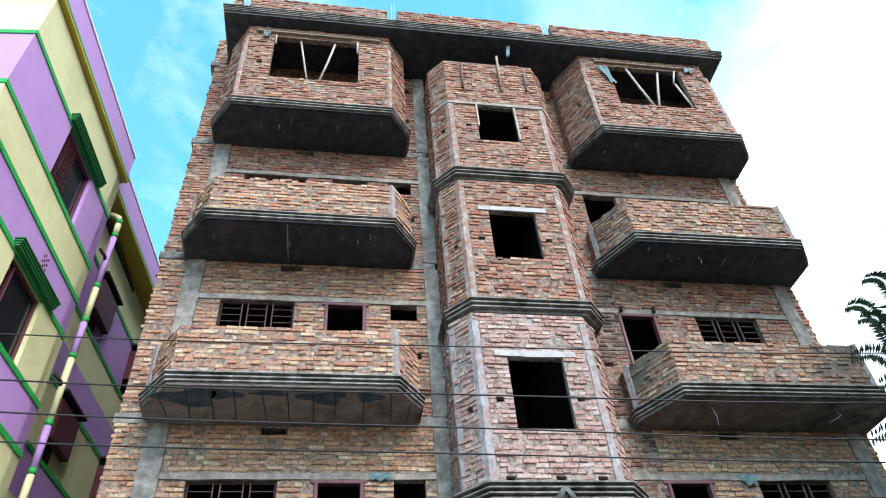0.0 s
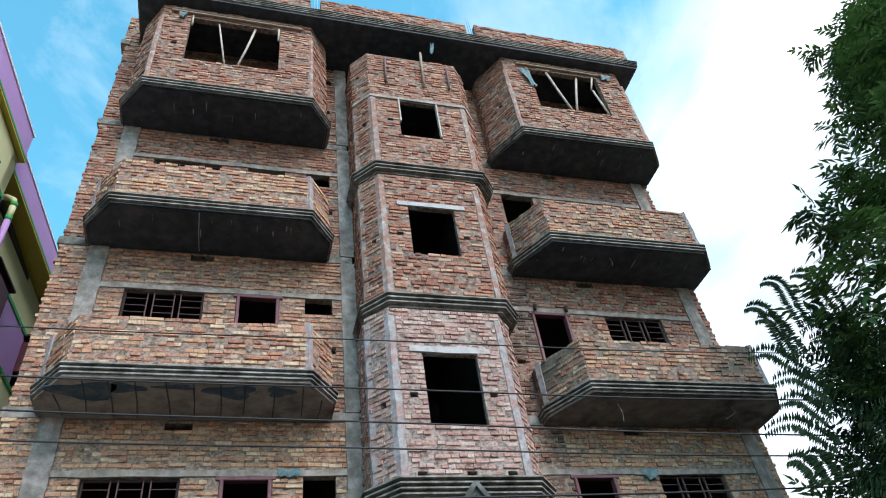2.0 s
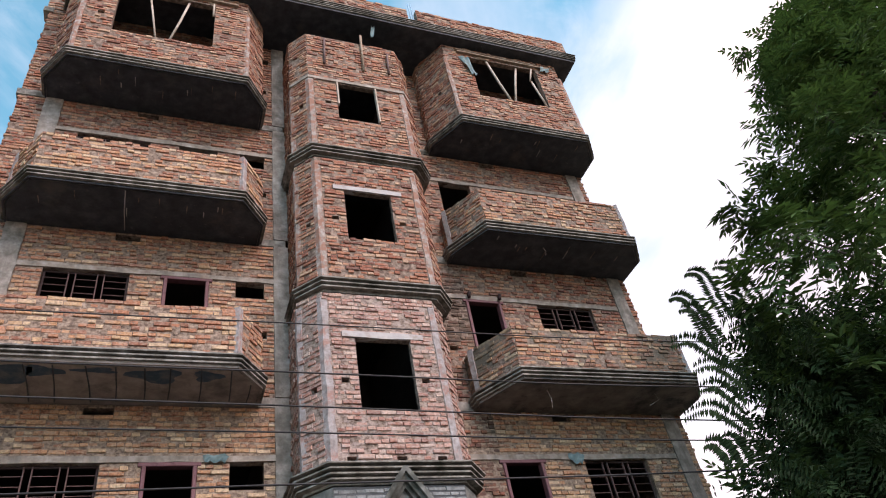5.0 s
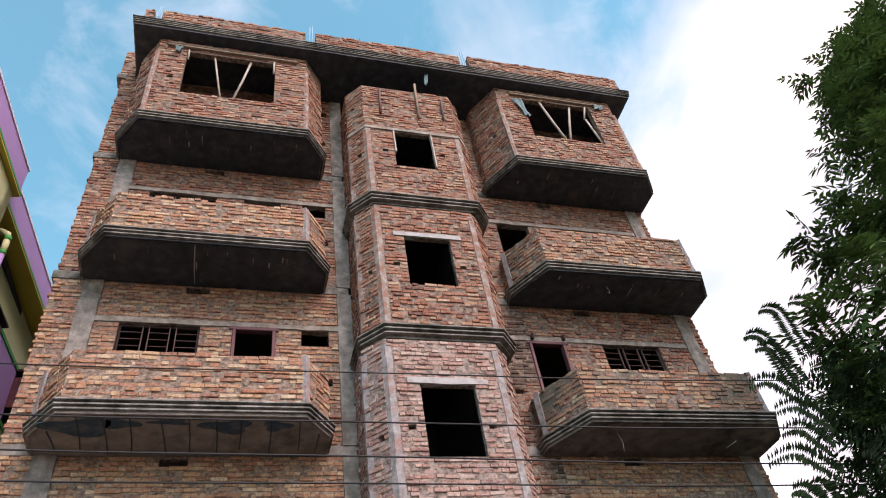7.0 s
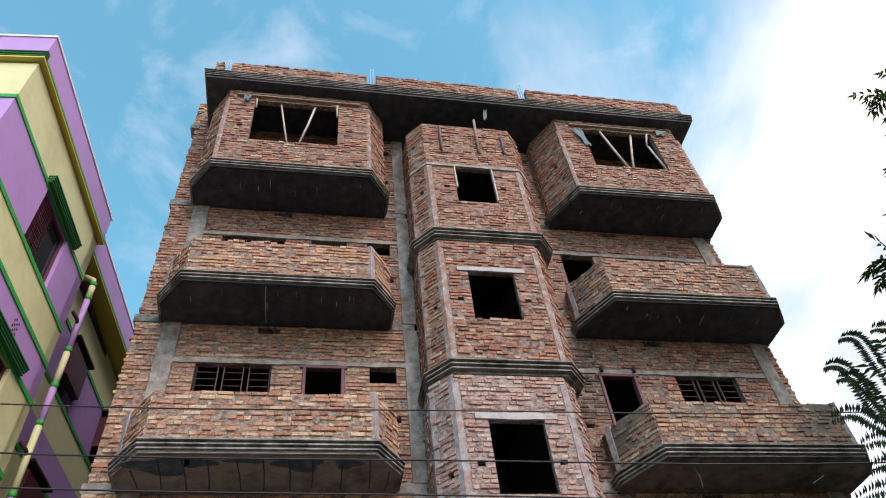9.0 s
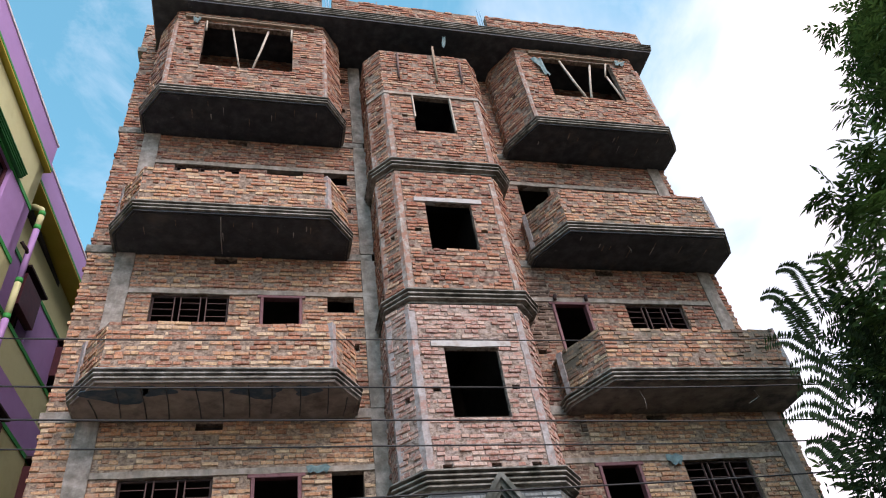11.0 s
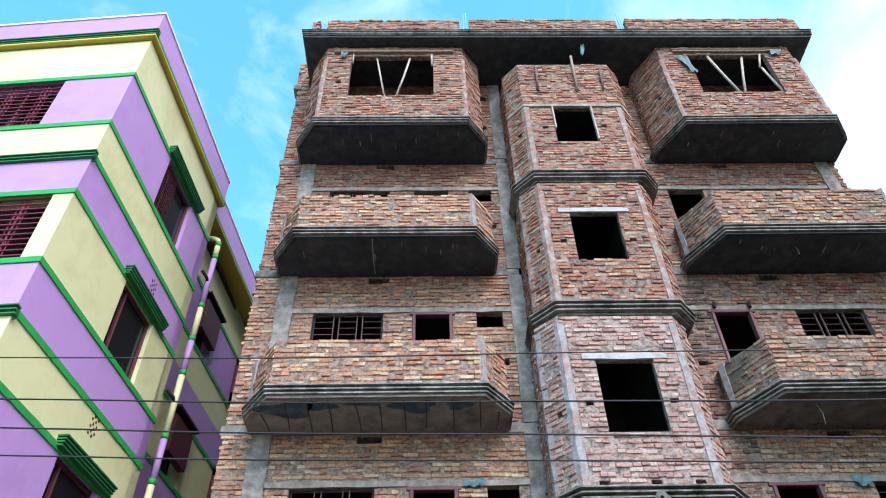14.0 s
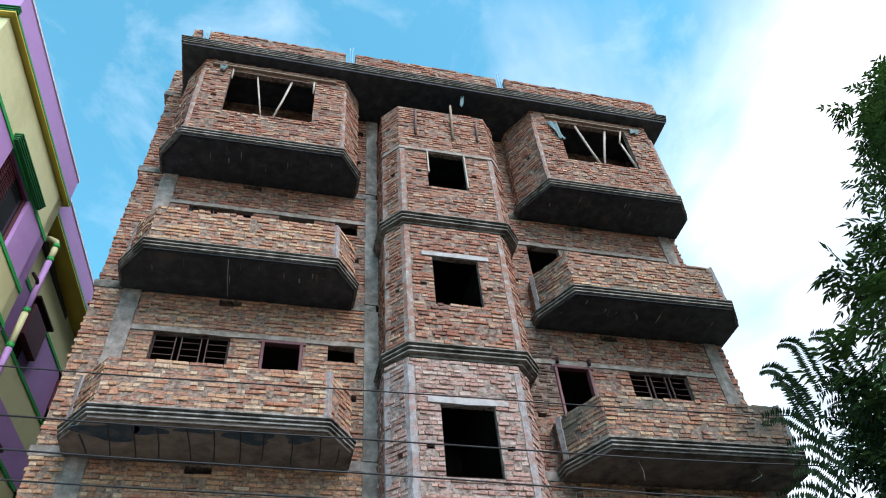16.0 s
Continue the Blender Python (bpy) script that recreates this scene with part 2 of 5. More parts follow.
plaster = material("weathered_plaster", ((0.13, 0.135, 0.13), (0.21, 0.215, 0.205), (0.29, 0.295, 0.285)), 4, 0.9, 0.3, 30, stain=(0.035, 0.04, 0.03), stain_scale=2.6, stain_lo=0.50, stain_hi=0.66, streak=(0.07, 0.075, 0.06), streak_lo=0.5)
mould_plaster = material("mouldy_plaster", ((0.065, 0.07, 0.063), (0.135, 0.14, 0.128), (0.24, 0.245, 0.23)), 4, 0.9, 0.3, 30, stain=(0.02, 0.024, 0.018), stain_scale=2.2, stain_lo=0.45, stain_hi=0.62, streak=(0.04, 0.045, 0.035), streak_lo=0.45)
moulding_mat = material("weathered_moulding", ((0.09, 0.087, 0.076), (0.20, 0.195, 0.18), (0.36, 0.355, 0.34)), 7, 0.92, 0.4, 40, stain=(0.035, 0.035, 0.03), stain_scale=1.8)
moulding_dark = material("sooty_moulding", ((0.075, 0.07, 0.06), (0.19, 0.18, 0.16), (0.33, 0.315, 0.29)), 7, 0.92, 0.5, 40, stain=(0.04, 0.042, 0.032), stain_scale=1.8, stain_lo=0.50, stain_hi=0.64, streak=(0.09, 0.085, 0.07), streak_lo=0.6)
strip_mat = material("mortar_strip", ((0.16, 0.125, 0.105), (0.27, 0.235, 0.21), (0.42, 0.385, 0.355)), 9, 0.92, 0.8, 40, stain=(0.27, 0.125, 0.085), stain_scale=8.0, stain_lo=0.44, stain_hi=0.54, smear=(0.34, 0.30, 0.28))
pale_strip = material("pale_mortar_strip", ((0.18, 0.15, 0.14), (0.29, 0.26, 0.255), (0.39, 0.37, 0.37)), 11, 0.92, 0.8, 40, stain=(0.30, 0.16, 0.13), stain_scale=6.0, stain_lo=0.52, stain_hi=0.62, streak=(0.24, 0.23, 0.225), streak_lo=0.56)
# near-black base carries the shade under the slabs, on top of real stains
soffit_dark = material("shaded_sooty_soffit", ((0.015, 0.018, 0.023), (0.032, 0.036, 0.044), (0.062, 0.066, 0.075)), 4.5, 0.8, 0.3, 25, stain=(0.085, 0.074, 0.068), stain_scale=1.3, stain_lo=0.54, stain_hi=0.70, streak=(0.17, 0.17, 0.17), streak_lo=0.64, streak_hi=0.78, spec=0.45)
soffit_plain = material("brown_soffit", ((0.11, 0.092, 0.082), (0.175, 0.15, 0.135), (0.24, 0.21, 0.19)), 4, 0.85, 0.25, 25, stain=(0.03, 0.032, 0.036), stain_scale=1.15, stain_lo=0.50, stain_hi=0.62, streak=(0.05, 0.047, 0.044), streak_lo=0.55, streak_hi=0.7)
soffit_brown = material("board_marked_soffit", ((0.16, 0.132, 0.12), (0.24, 0.205, 0.185), (0.32, 0.28, 0.255)), 4, 0.85, 0.25, 25, stain=(0.09, 0.078, 0.07), stain_scale=1.6, stain_lo=0.53, stain_hi=0.68)
blue_stain = material("blue_black_stain", ((0.02, 0.045, 0.07), (0.04, 0.07, 0.10), (0.12, 0.125, 0.13)), 5, 0.7, 0.3, 25)
# room surfaces coloured very dark, so that openings read as unlit depth
inner_wall = material("darkened_inner_wall", ((0.05, 0.042, 0.038), (0.08, 0.066, 0.058)), 3, 0.95, 0.2)
white_brick = material("painted_brick", ((0.15, 0.165, 0.165), (0.24, 0.255, 0.255), (0.19, 0.205, 0.205)), 18, 0.8, 0.3, 60, "object", stain=(0.10, 0.105, 0.10), stain_scale=2.0)
grey_joint = material("dark_joint", ((0.05, 0.055, 0.06), (0.09, 0.095, 0.10)), 12)
iron = material("rusty_iron", ((0.02, 0.013, 0.013), (0.045, 0.026, 0.025), (0.03, 0.02, 0.02)), 30, 0.7, 0.2, metal=0.3)
bar_iron = material("thin_rusty_bar", ((0.085, 0.048, 0.045), (0.15, 0.09, 0.082)), 30, 0.7, 0.2)
frame_wood = material("maroon_frame", ((0.10, 0.038, 0.044), (0.16, 0.07, 0.078), (0.125, 0.05, 0.056)), 14, 0.6, 0.2)
prop_wood = material("bare_prop_wood", ((0.28, 0.23, 0.18), (0.42, 0.36, 0.30), (0.50, 0.44, 0.38)), 10, 0.8, 0.3)
beam_wood = material("weathered_beam_timber", ((0.15, 0.105, 0.075), (0.25, 0.185, 0.135), (0.33, 0.26, 0.20)), 12, 0.85, 0.4)
rebar_mat = material("rusty_bar", ((0.16, 0.075, 0.045), (0.24, 0.12, 0.07)), 20, 0.8, 0.2, metal=0.2)
blue_pipe = material("blue_plastic", ((0.16, 0.30, 0.42), (0.22, 0.38, 0.50)), 8, 0.5, 0.1)
teal_sheet = material("faded_teal_sheet", ((0.07, 0.13, 0.14), (0.17, 0.26, 0.27)), 9, 0.7, 0.4, 15)
purple = material("lilac_paint", ((0.40, 0.235, 0.50), (0.44, 0.26, 0.54), (0.42, 0.245, 0.52)), 1.5, 0.6, 0.08, 90, stain=(0.37, 0.21, 0.46), stain_scale=0.7)
yellow = material("pale_yellow_paint", ((0.58, 0.57, 0.30), (0.63, 0.62, 0.34), (0.60, 0.59, 0.32)), 1.5, 0.6, 0.08, 90, stain=(0.52, 0.50, 0.26), stain_scale=0.7)
# deeper copy of the yellow paint, holding the shade under the eaves
shaded_yellow = material("shaded_yellow_paint", ((0.52, 0.40, 0.06), (0.60, 0.46, 0.09)), 2, 0.6, 0.08)
green = material("bright_green_paint", ((0.02, 0.27, 0.05), (0.03, 0.34, 0.07)), 3, 0.5, 0.08)
dark_green = material("dark_green_paint", ((0.015, 0.12, 0.035), (0.025, 0.18, 0.055)), 4, 0.55, 0.1)
white_trim = material("white_coping", ((0.68, 0.64, 0.68), (0.78, 0.74, 0.78)), 4, 0.6, 0.1)
maroon = material("maroon_shutter", ((0.06, 0.013, 0.02), (0.10, 0.022, 0.03)), 8, 0.5, 0.1)
grille_red = material("maroon_grille", ((0.15, 0.02, 0.04), (0.21, 0.035, 0.06)), 8, 0.5, 0.1)
rubber = material("black_cable", ((0.012, 0.012, 0.013), (0.03, 0.03, 0.032)), 8, 0.6, 0.0)
bark = material("grey_bark", ((0.03, 0.024, 0.018), (0.065, 0.052, 0.04)), 9, 0.95, 0.6, 25)
asphalt = material("dusty_asphalt", ((0.045, 0.045, 0.045), (0.075, 0.072, 0.068)), 14, 0.9, 0.4, 60, stain=(0.13, 0.115, 0.095), stain_scale=0.4)
earth = material("packed_earth", ((0.14, 0.115, 0.085), (0.21, 0.175, 0.13)), 3, 0.95, 0.4, 20, stain=(0.08, 0.10, 0.045), stain_scale=0.2)


def leaf_material(name, a, b, c):
    m = material(name, (a, b, c, b), 3, 0.6, 0.0, vary="island", spec=0.06)
    nt = m.node_tree
    bs = nt.nodes["Principled BSDF"]
    tr = nt.nodes.new("ShaderNodeBsdfTranslucent")
    tr.inputs["Color"].default_value = (b[0] * 1.5, b[1] * 1.7, b[2], 1)
    ms = nt.nodes.new("ShaderNodeMixShader")
    ms.inputs["Fac"].default_value = 0.20
    nt.links.new(bs.outputs["BSDF"], ms.inputs[1])
    nt.links.new(tr.outputs["BSDF"], ms.inputs[2])
    nt.links.new(ms.outputs["Shader"], nt.nodes["Material Output"].inputs["Surface"])
    return m


leaf_dark = leaf_material("dark_leaf", (0.018, 0.037, 0.016), (0.039, 0.075, 0.027), (0.085, 0.14, 0.046))
# the fronds' backlit shade is put into this near-black green
leaf_backlit = leaf_material("backlit_dark_leaf", (0.007, 0.016, 0.007), (0.013, 0.028, 0.012), (0.024, 0.048, 0.020))
glass = bpy.data.materials.new("window_glass")
glass.use_nodes = True
gb = glass.node_tree.nodes["Principled BSDF"]
gb.inputs["Base Color"].default_value = (0.012, 0.012, 0.015, 1)
gb.inputs["Roughness"].default_value = 0.12
gb.inputs["Specular IOR Level"].default_value = 0.22


# ---- mesh helpers ----
def empty(name, label="", category="", group="", kind=""):
    return tagged(new(name), label, category, group, kind)


def mesh_object(name, verts, faces, mat, parent=None, label="", smooth=False):
    me = bpy.data.meshes.new(name)
    me.from_pydata([tuple(v) for v in verts], [], faces)
    me.materials.append(mat)
    if smooth:
        me.polygons.foreach_set("use_smooth", [True] * len(me.polygons))
    me.update()
    ob = new(name, me)
    ob.parent = parent
    return tagged(ob, label)


def part(name, bm, mat, parent=None, label=""):
    me = bpy.data.meshes.new(name)
    bmesh.ops.recalc_face_normals(bm, faces=bm.faces)
    bm.to_mesh(me)
    bm.free()
    me.materials.append(mat)
    ob = new(name, me)
    ob.parent = parent
    return tagged(ob, label)


def add_box(bm, lo, hi, bevel=0.0, m=None):
    r = bmesh.ops.create_cube(bm, size=1)
    vs = r["verts"]
    c = [(a + b) / 2 for a, b in zip(lo, hi)]
    s = [max(abs(b - a), 1e-4) for a, b in zip(lo, hi)]
    for v in vs:
        v.co = Vector((v.co.x * s[0] + c[0], v.co.y * s[1] + c[1], v.co.z * s[2] + c[2]))
        if m is not None:
            v.co = m @ v.co
    if bevel:
        es = list({e for v in vs for e in v.link_edges})
        bmesh.ops.bevel(bm, geom=es, offset=bevel, segments=1, affect="EDGES")


def box(name, lo, hi, mat, parent=None, label="", bevel=0.008, m=None):
    bm = bmesh.new()
    add_box(bm, lo, hi, bevel, m)
    return part(name, bm, mat, parent, label)


def rod(name, points, radius, mat, parent=None, label="", sides=7, taper=1.0):
    """A round bar along points, with closed ends."""
    pts = [Vector(p) for p in points]
    verts, faces = [], []
    for i, p in enumerate(pts):
        d = (pts[min(i + 1, len(pts) - 1)] - pts[max(i - 1, 0)]).normalized()
        a = d.cross(Vector((0.31, 0.17, 0.93))).normalized()
        b = d.cross(a)
        r = radius * (1 + (taper - 1) * i / max(1, len(pts) - 1))
        for k in range(sides):
            g = 2 * math.pi * k / sides
            verts.append(p + r * (math.cos(g) * a + math.sin(g) * b))
    for i in range(len(pts) - 1):
        for k in range(sides):
            faces.append((i * sides + k, i * sides + (k + 1) % sides, (i + 1) * sides + (k + 1) % sides, (i + 1) * sides + k))
    faces.append(tuple(range(sides))[::-1])
    faces.append(tuple((len(pts) - 1) * sides + k for k in range(sides)))
    return mesh_object(name, verts, faces, mat, parent, label, True)


def offset_path(path, d):
    """The open plan path moved d to its outer side (the right-hand side of its way), with mitred corners."""
    p = [Vector(q) for q in path]
    out = []
    for i, q in enumerate(p):
        ns = []
        for a, b in ((i - 1, i), (i, i + 1)):
            if 0 <= a and b < len(p):
                w = (p[b] - p[a]).normalized()
                ns.append(Vector((w.y, -w.x)))
        n = sum(ns, Vector((0, 0))).normalized()
        out.append(q + n * (d / max(0.35, n.dot(ns[0]))))
    return out


def sweep(name, profile, path, mat, parent=None, label=""):
    """A moulding: the closed profile of (outward, z) along a plan path."""
    rings = [[(*q, z) for q in offset_path(path, o)] for o, z in profile]
    n, k = len(path), len(profile)
    verts = [rings[j][i] for i in range(n) for j in range(k)]
    faces = [(i * k + j, i * k + (j + 1) % k, (i + 1) * k + (j + 1) % k, (i + 1) * k + j) for i in range(n - 1) for j in range(k)]
    faces += [tuple(range(k))[::-1], tuple((n - 1) * k + j for j in range(k))]
    bm = bmesh.new()
    vs = [bm.verts.new(v) for v in verts]
    for f in faces:
        bm.faces.new([vs[i] for i in f])
    return part(name, bm, mat, parent, label)


def ribs(z_top, out, n=3, h=0.05, step=0.022, inner=-0.10):
    """Stepped profile: n fillets, each set a little further in than the one above, with grooves between."""
    p = [(inner, z_top), (out, z_top)]
    z, o = z_top, out
    for i in range(n):
        p += [(o, z - h * 0.34), (o - 0.085, z - h * 0.40), (o - 0.085, z - h)]
        z, o = z - h, o - step * 0.45
        if i < n - 1:
            p.append((o, z))
    return p + [(inner, z)]


def prism(name, plan, z0, z1, mat, parent=None, label="", bevel=0.0):
    bm = bmesh.new()
    lo = [bm.verts.new((*p, z0)) for p in plan]
    hi = [bm.verts.new((*p, z1)) for p in plan]
    bm.faces.new(lo[::-1])
    bm.faces.new(hi)
    for i in range(len(plan)):
        j = (i + 1) % len(plan)
        bm.faces.new((lo[i], lo[j], hi[j], hi[i]))
    if bevel:
        bmesh.ops.bevel(bm, geom=list(bm.edges), offset=bevel, segments=1, affect="EDGES")
    return part(name, bm, mat, parent, label)


def rough_prism(name, plan, z0, z1, mat, parent=None, label="", jitter=0.008, step=0.16, seed=0):
    """An upright strip whose outline wanders a little from level to level."""
    r = random.Random(int(seed + 1000 * z0 + 77 * plan[0][0]))
    n = max(1, int((z1 - z0) / step))
    k = len(plan)
    verts, faces = [], []
    for i in range(n + 1):
        for x, y in plan:
            verts.append((x + r.uniform(-jitter, jitter), y + r.uniform(-jitter, jitter) * 0.35, z0 + (z1 - z0) * i / n))
    for i in range(n):
        for j in range(k):
            faces.append((i * k + j, i * k + (j + 1) % k, (i + 1) * k + (j + 1) % k, (i + 1) * k + j))
    faces += [tuple(range(k))[::-1], tuple(n * k + j for j in range(k))]
    bm = bmesh.new()
    vs = [bm.verts.new(v) for v in verts]
    for f in faces:
        bm.faces.new([vs[i] for i in f])
    return part(name, bm, mat, parent, label)


def rough_beam(name, x0, x1, y0, y1, z0, z1, mat, parent=None, label="", jitter=0.010, step=0.25):
    """A level strip along x with a wandering outline."""
    r = random.Random(int(900 * z0 + 31 * x0))
    n = max(1, int((x1 - x0) / step))
    bm = bmesh.new()
    rings = []
    for i in range(n + 1):
        x = x0 + (x1 - x0) * i / n
        rings.append([bm.verts.new((x, y + r.uniform(-jitter, jitter) * 0.4, z + r.uniform(-jitter, jitter))) for y, z in ((y0, z0), (y0, z1), (y1, z1), (y1, z0))])
    for a, b in zip(rings, rings[1:]):
        for j in range(4):
            bm.faces.new((a[j], a[(j + 1) % 4], b[(j + 1) % 4], b[j]))
    bm.faces.new(rings[0])
    bm.faces.new(rings[-1][::-1])
    return part(name, bm, mat, parent, label)


# a wall face in plan: start point a, end point b; its outer side is on the right of the way from a to b
def face_axes(a, b):
    a, b = Vector(a), Vector(b)
    u = (b - a).normalized()
    return a, u, Vector((u.y, -u.x)), (b - a).length


def core(name, a, b, z0, z1, holes, thick, mat, parent=None, label="", out=0.0):
    """A wall from a to b with rectangular openings (u0, u1, z0, z1) cut through it."""
    o, u, n, width = face_axes(a, b)
    us = sorted({0.0, width, *[min(max(h[i], 0), width) for h in holes for i in (0, 1)]})
    zs = sorted({z0, z1, *[min(max(h[i], z0), z1) for h in holes for i in (2, 3)]})

    def solid(i, j):
        if not (0 <= i < len(us) - 1 and 0 <= j < len(zs) - 1):
            return False
        cu, cz = (us[i] + us[i + 1]) / 2, (zs[j] + zs[j + 1]) / 2
        return not any(h[0] < cu < h[1] and h[2] < cz < h[3] for h in holes)
    index, verts, faces = {}, [], []

    def v(i, j, back):
        k = (i, j, back)
        if k not in index:
            index[k] = len(verts)
            p = o + u * us[i] + n * (out - thick * back)
            verts.append((p.x, p.y, zs[j]))
        return index[k]
    for i in range(len(us) - 1):
        for j in range(len(zs) - 1):
            if not solid(i, j):
                continue
            faces.append((v(i, j, 0), v(i + 1, j, 0), v(i + 1, j + 1, 0), v(i, j + 1, 0)))
            faces.append((v(i, j + 1, 1), v(i + 1, j + 1, 1), v(i + 1, j, 1), v(i, j, 1)))
            for di, dj, c in ((-1, 0, ((i, j), (i, j + 1))), (1, 0, ((i + 1, j + 1), (i + 1, j))), (0, -1, ((i + 1, j), (i, j))), (0, 1, ((i, j + 1), (i + 1, j + 1)))):
                if not solid(i + di, j + dj):
                    (p, q), (r, s) = c
                    faces.append((v(p, q, 0), v(r, s, 0), v(r, s, 1), v(p, q, 1)))
    return mesh_object(name, verts, faces, mat, parent, label)


# ---- bricks ----
COURSE = 0.077


def unit_brick(k):
    r = random.Random(100 + k)
    bx, bz = 0.035, 0.12
    j = lambda s: r.uniform(-s, s)
    fr = [(-0.5 + bx + j(.03), -0.5, -0.5 + bz + j(.09)), (0.5 - bx + j(.03), -0.5, -0.5 + bz + j(.09)), (0.5 - bx + j(.03), -0.5, 0.5 - bz + j(.09)), (-0.5 + bx + j(.03), -0.5, 0.5 - bz + j(.09))]
    md = [(x, -0.36 + j(.03), z) for x, z in ((-0.5 + abs(j(.012)), -0.5 + abs(j(.06))), (0.5 - abs(j(.012)), -0.5 + abs(j(.06))), (0.5 - abs(j(.012)), 0.5 - abs(j(.06))), (-0.5 + abs(j(.012)), 0.5 - abs(j(.06))))]
    bk = [(x, 0.5, z) for x, z in ((-0.5, -0.5), (0.5, -0.5), (0.5, 0.5), (-0.5, 0.5))]
    fs = [(0, 1, 2, 3)]
    for a in (0, 4):
        for i in range(4):
            fs.append((a + i, a + 4 + i, a + 4 + (i + 1) % 4, a + (i + 1) % 4))
    return fr + md + bk, fs


UNIT = [unit_brick(k) for k in range(8)]
BRICK_MESH = {}


def brick_mesh(kind, k):
    if (kind, k) not in BRICK_MESH:
        me = bpy.data.meshes.new("brick")
        me.from_pydata(UNIT[k][0], [], UNIT[k][1])
        me.materials.append(BRICKS[kind][0] if kind in BRICKS else white_brick)
        me.update()
        BRICK_MESH[kind, k] = me
    return BRICK_MESH[kind, k]


def bricks(parent, faces, kind, budget=300, seed=1, length=0.215, course=COURSE, joint=0.018, proud=0.010, wild=1.6, tooth=(0, 0), ragged=False):
    """Lay courses of bricks on wall faces (a, b, z0, z1, openings). The first `budget` are objects of their own, the rest one joined part."""
    r = random.Random(seed)
    laid = []
    for a, b, z0, z1, holes in faces:
        o, u, n, width = face_axes(a, b)
        rows = int(round((z1 - z0) / course))
        h = (z1 - z0) / max(1, rows)
        for row in range(rows):
            za = z0 + row * h
            odd = r.random() if row % 2 else r.random() * 0.25
            spans = [(-tooth[0] * odd, width + tooth[1] * odd)]
            for hu0, hu1, hz0, hz1 in holes:
                if min(hz1, za + h) - max(hz0, za) > 0.4 * h:
                    nxt = []
                    for s, e in spans:
                        if hu1 <= s or hu0 >= e:
                            nxt.append((s, e))
                            continue
                        if hu0 - s > 0.03:
                            nxt.append((s, hu0))
                        if e - hu1 > 0.03:
                            nxt.append((hu1, e))
                    spans = nxt
            wave = r.uniform(-0.004, 0.004) * wild
            for s, e in spans:
                x = s - r.choice((0, 0.06, 0.12, 0.18)) * (1 if s > 0 else 0.6)
                header = (row % 2 == 0) and r.random() < 0.8
                while x < e - 0.02:
                    w = length * (0.5 if (header and r.random() < 0.85) or r.random() < 0.36 else 1) * r.uniform(0.82, 1.10)
                    c0, c1 = max(x, s), min(x + w, e)
                    if e - c1 < 0.05:
                        c1 = e
                    x = c1 if c1 == e else x + w
                    if c1 - c0 < 0.04 or (ragged and row == rows - 1 and r.random() < 0.03):
                        continue
                    p = proud + r.uniform(-0.010, 0.010) * wild
                    bl, bh = c1 - c0 - joint * r.uniform(0.1, 0.6), h - joint * r.uniform(0.6, 1.5)
                    q = o + u * ((c0 + c1) / 2) + n * (p - 0.03)
                    ripple = 0.007 * math.sin(1.7 * (c0 + seed) + 0.55 * row) + 0.005 * math.sin(4.1 * c0 + 1.3 * row + seed)
                    laid.append((q.x, q.y, za + h / 2 + wave + ripple + r.uniform(-0.004, 0.004) * wild, math.atan2(u.y, u.x) + r.uniform(-0.022, 0.022) * wild, r.uniform(-0.020, 0.020) * wild, bl, bh, r.randrange(8)))
    for q in laid[:budget]:
        ob = bpy.data.objects.new("brick", brick_mesh(kind, q[7]))
        scene.collection.objects.link(ob)
        ob.parent = parent
        ob.location, ob.rotation_euler, ob.scale = q[:3], (0, q[4], q[3]), (q[5], 0.06, q[6])
    rest = laid[budget:]
    if rest:
        verts, fs = [], []
        for q in rest:
            uv, uf = UNIT[q[7]]
            m = Matrix.LocRotScale(q[:3], Euler((0, q[4], q[3])), (q[5], 0.06, q[6]))
            base = len(verts)
            verts += [m @ Vector(c) for c in uv]
            fs += [tuple(base + i for i in f) for f in uf]
        tagged(mesh_object("bricks", verts, fs, BRICKS[kind][1], parent), kind="stuff")

# ---- ground ----
mesh_ground = mesh_object("ground", [(-900, -900, 0), (900, -900, 0), (900, 900, 0), (-900, 900, 0)], [(0, 1, 2, 3)], earth)
tagged(mesh_ground, "bare packed earth beside the street", "ground", kind="structure")
tagged(box("road", (-60, -15.5, -0.2), (60, -5.2, 0.03), asphalt, bevel=0.01), "dusty asphalt street in front of the buildings", "road", kind="structure")

# ---- unfinished brick building: levels and plan ----
Z = {1: 3.90, 2: 6.95, 3: 10.00, 4: 13.05}
SLAB = 0.16
XL, XR, DEPTH = -5.79, 5.55, 14.0
BAY_L, BAY_R = -1.165, 1.15

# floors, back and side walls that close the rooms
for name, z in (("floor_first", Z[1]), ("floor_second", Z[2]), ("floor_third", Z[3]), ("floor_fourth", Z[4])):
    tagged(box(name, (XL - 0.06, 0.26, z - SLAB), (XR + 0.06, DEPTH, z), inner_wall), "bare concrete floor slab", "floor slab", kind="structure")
for s, x0, x1 in (("left", XL, XL + 0.25), ("right", XR - 0.25, XR)):
    for k in (0, 1, 2, 3, 4):
        z0, z1 = (0, Z[1] - SLAB) if k == 0 else (Z[k], (Z[k + 1] if k < 4 else 15.9) - SLAB)
        tagged(box("wall_%s_side_%d" % (s, k), (x0, 0.118, z0), (x1, DEPTH, z1), mortar), "bare brick side wall", "wall", kind="structure")
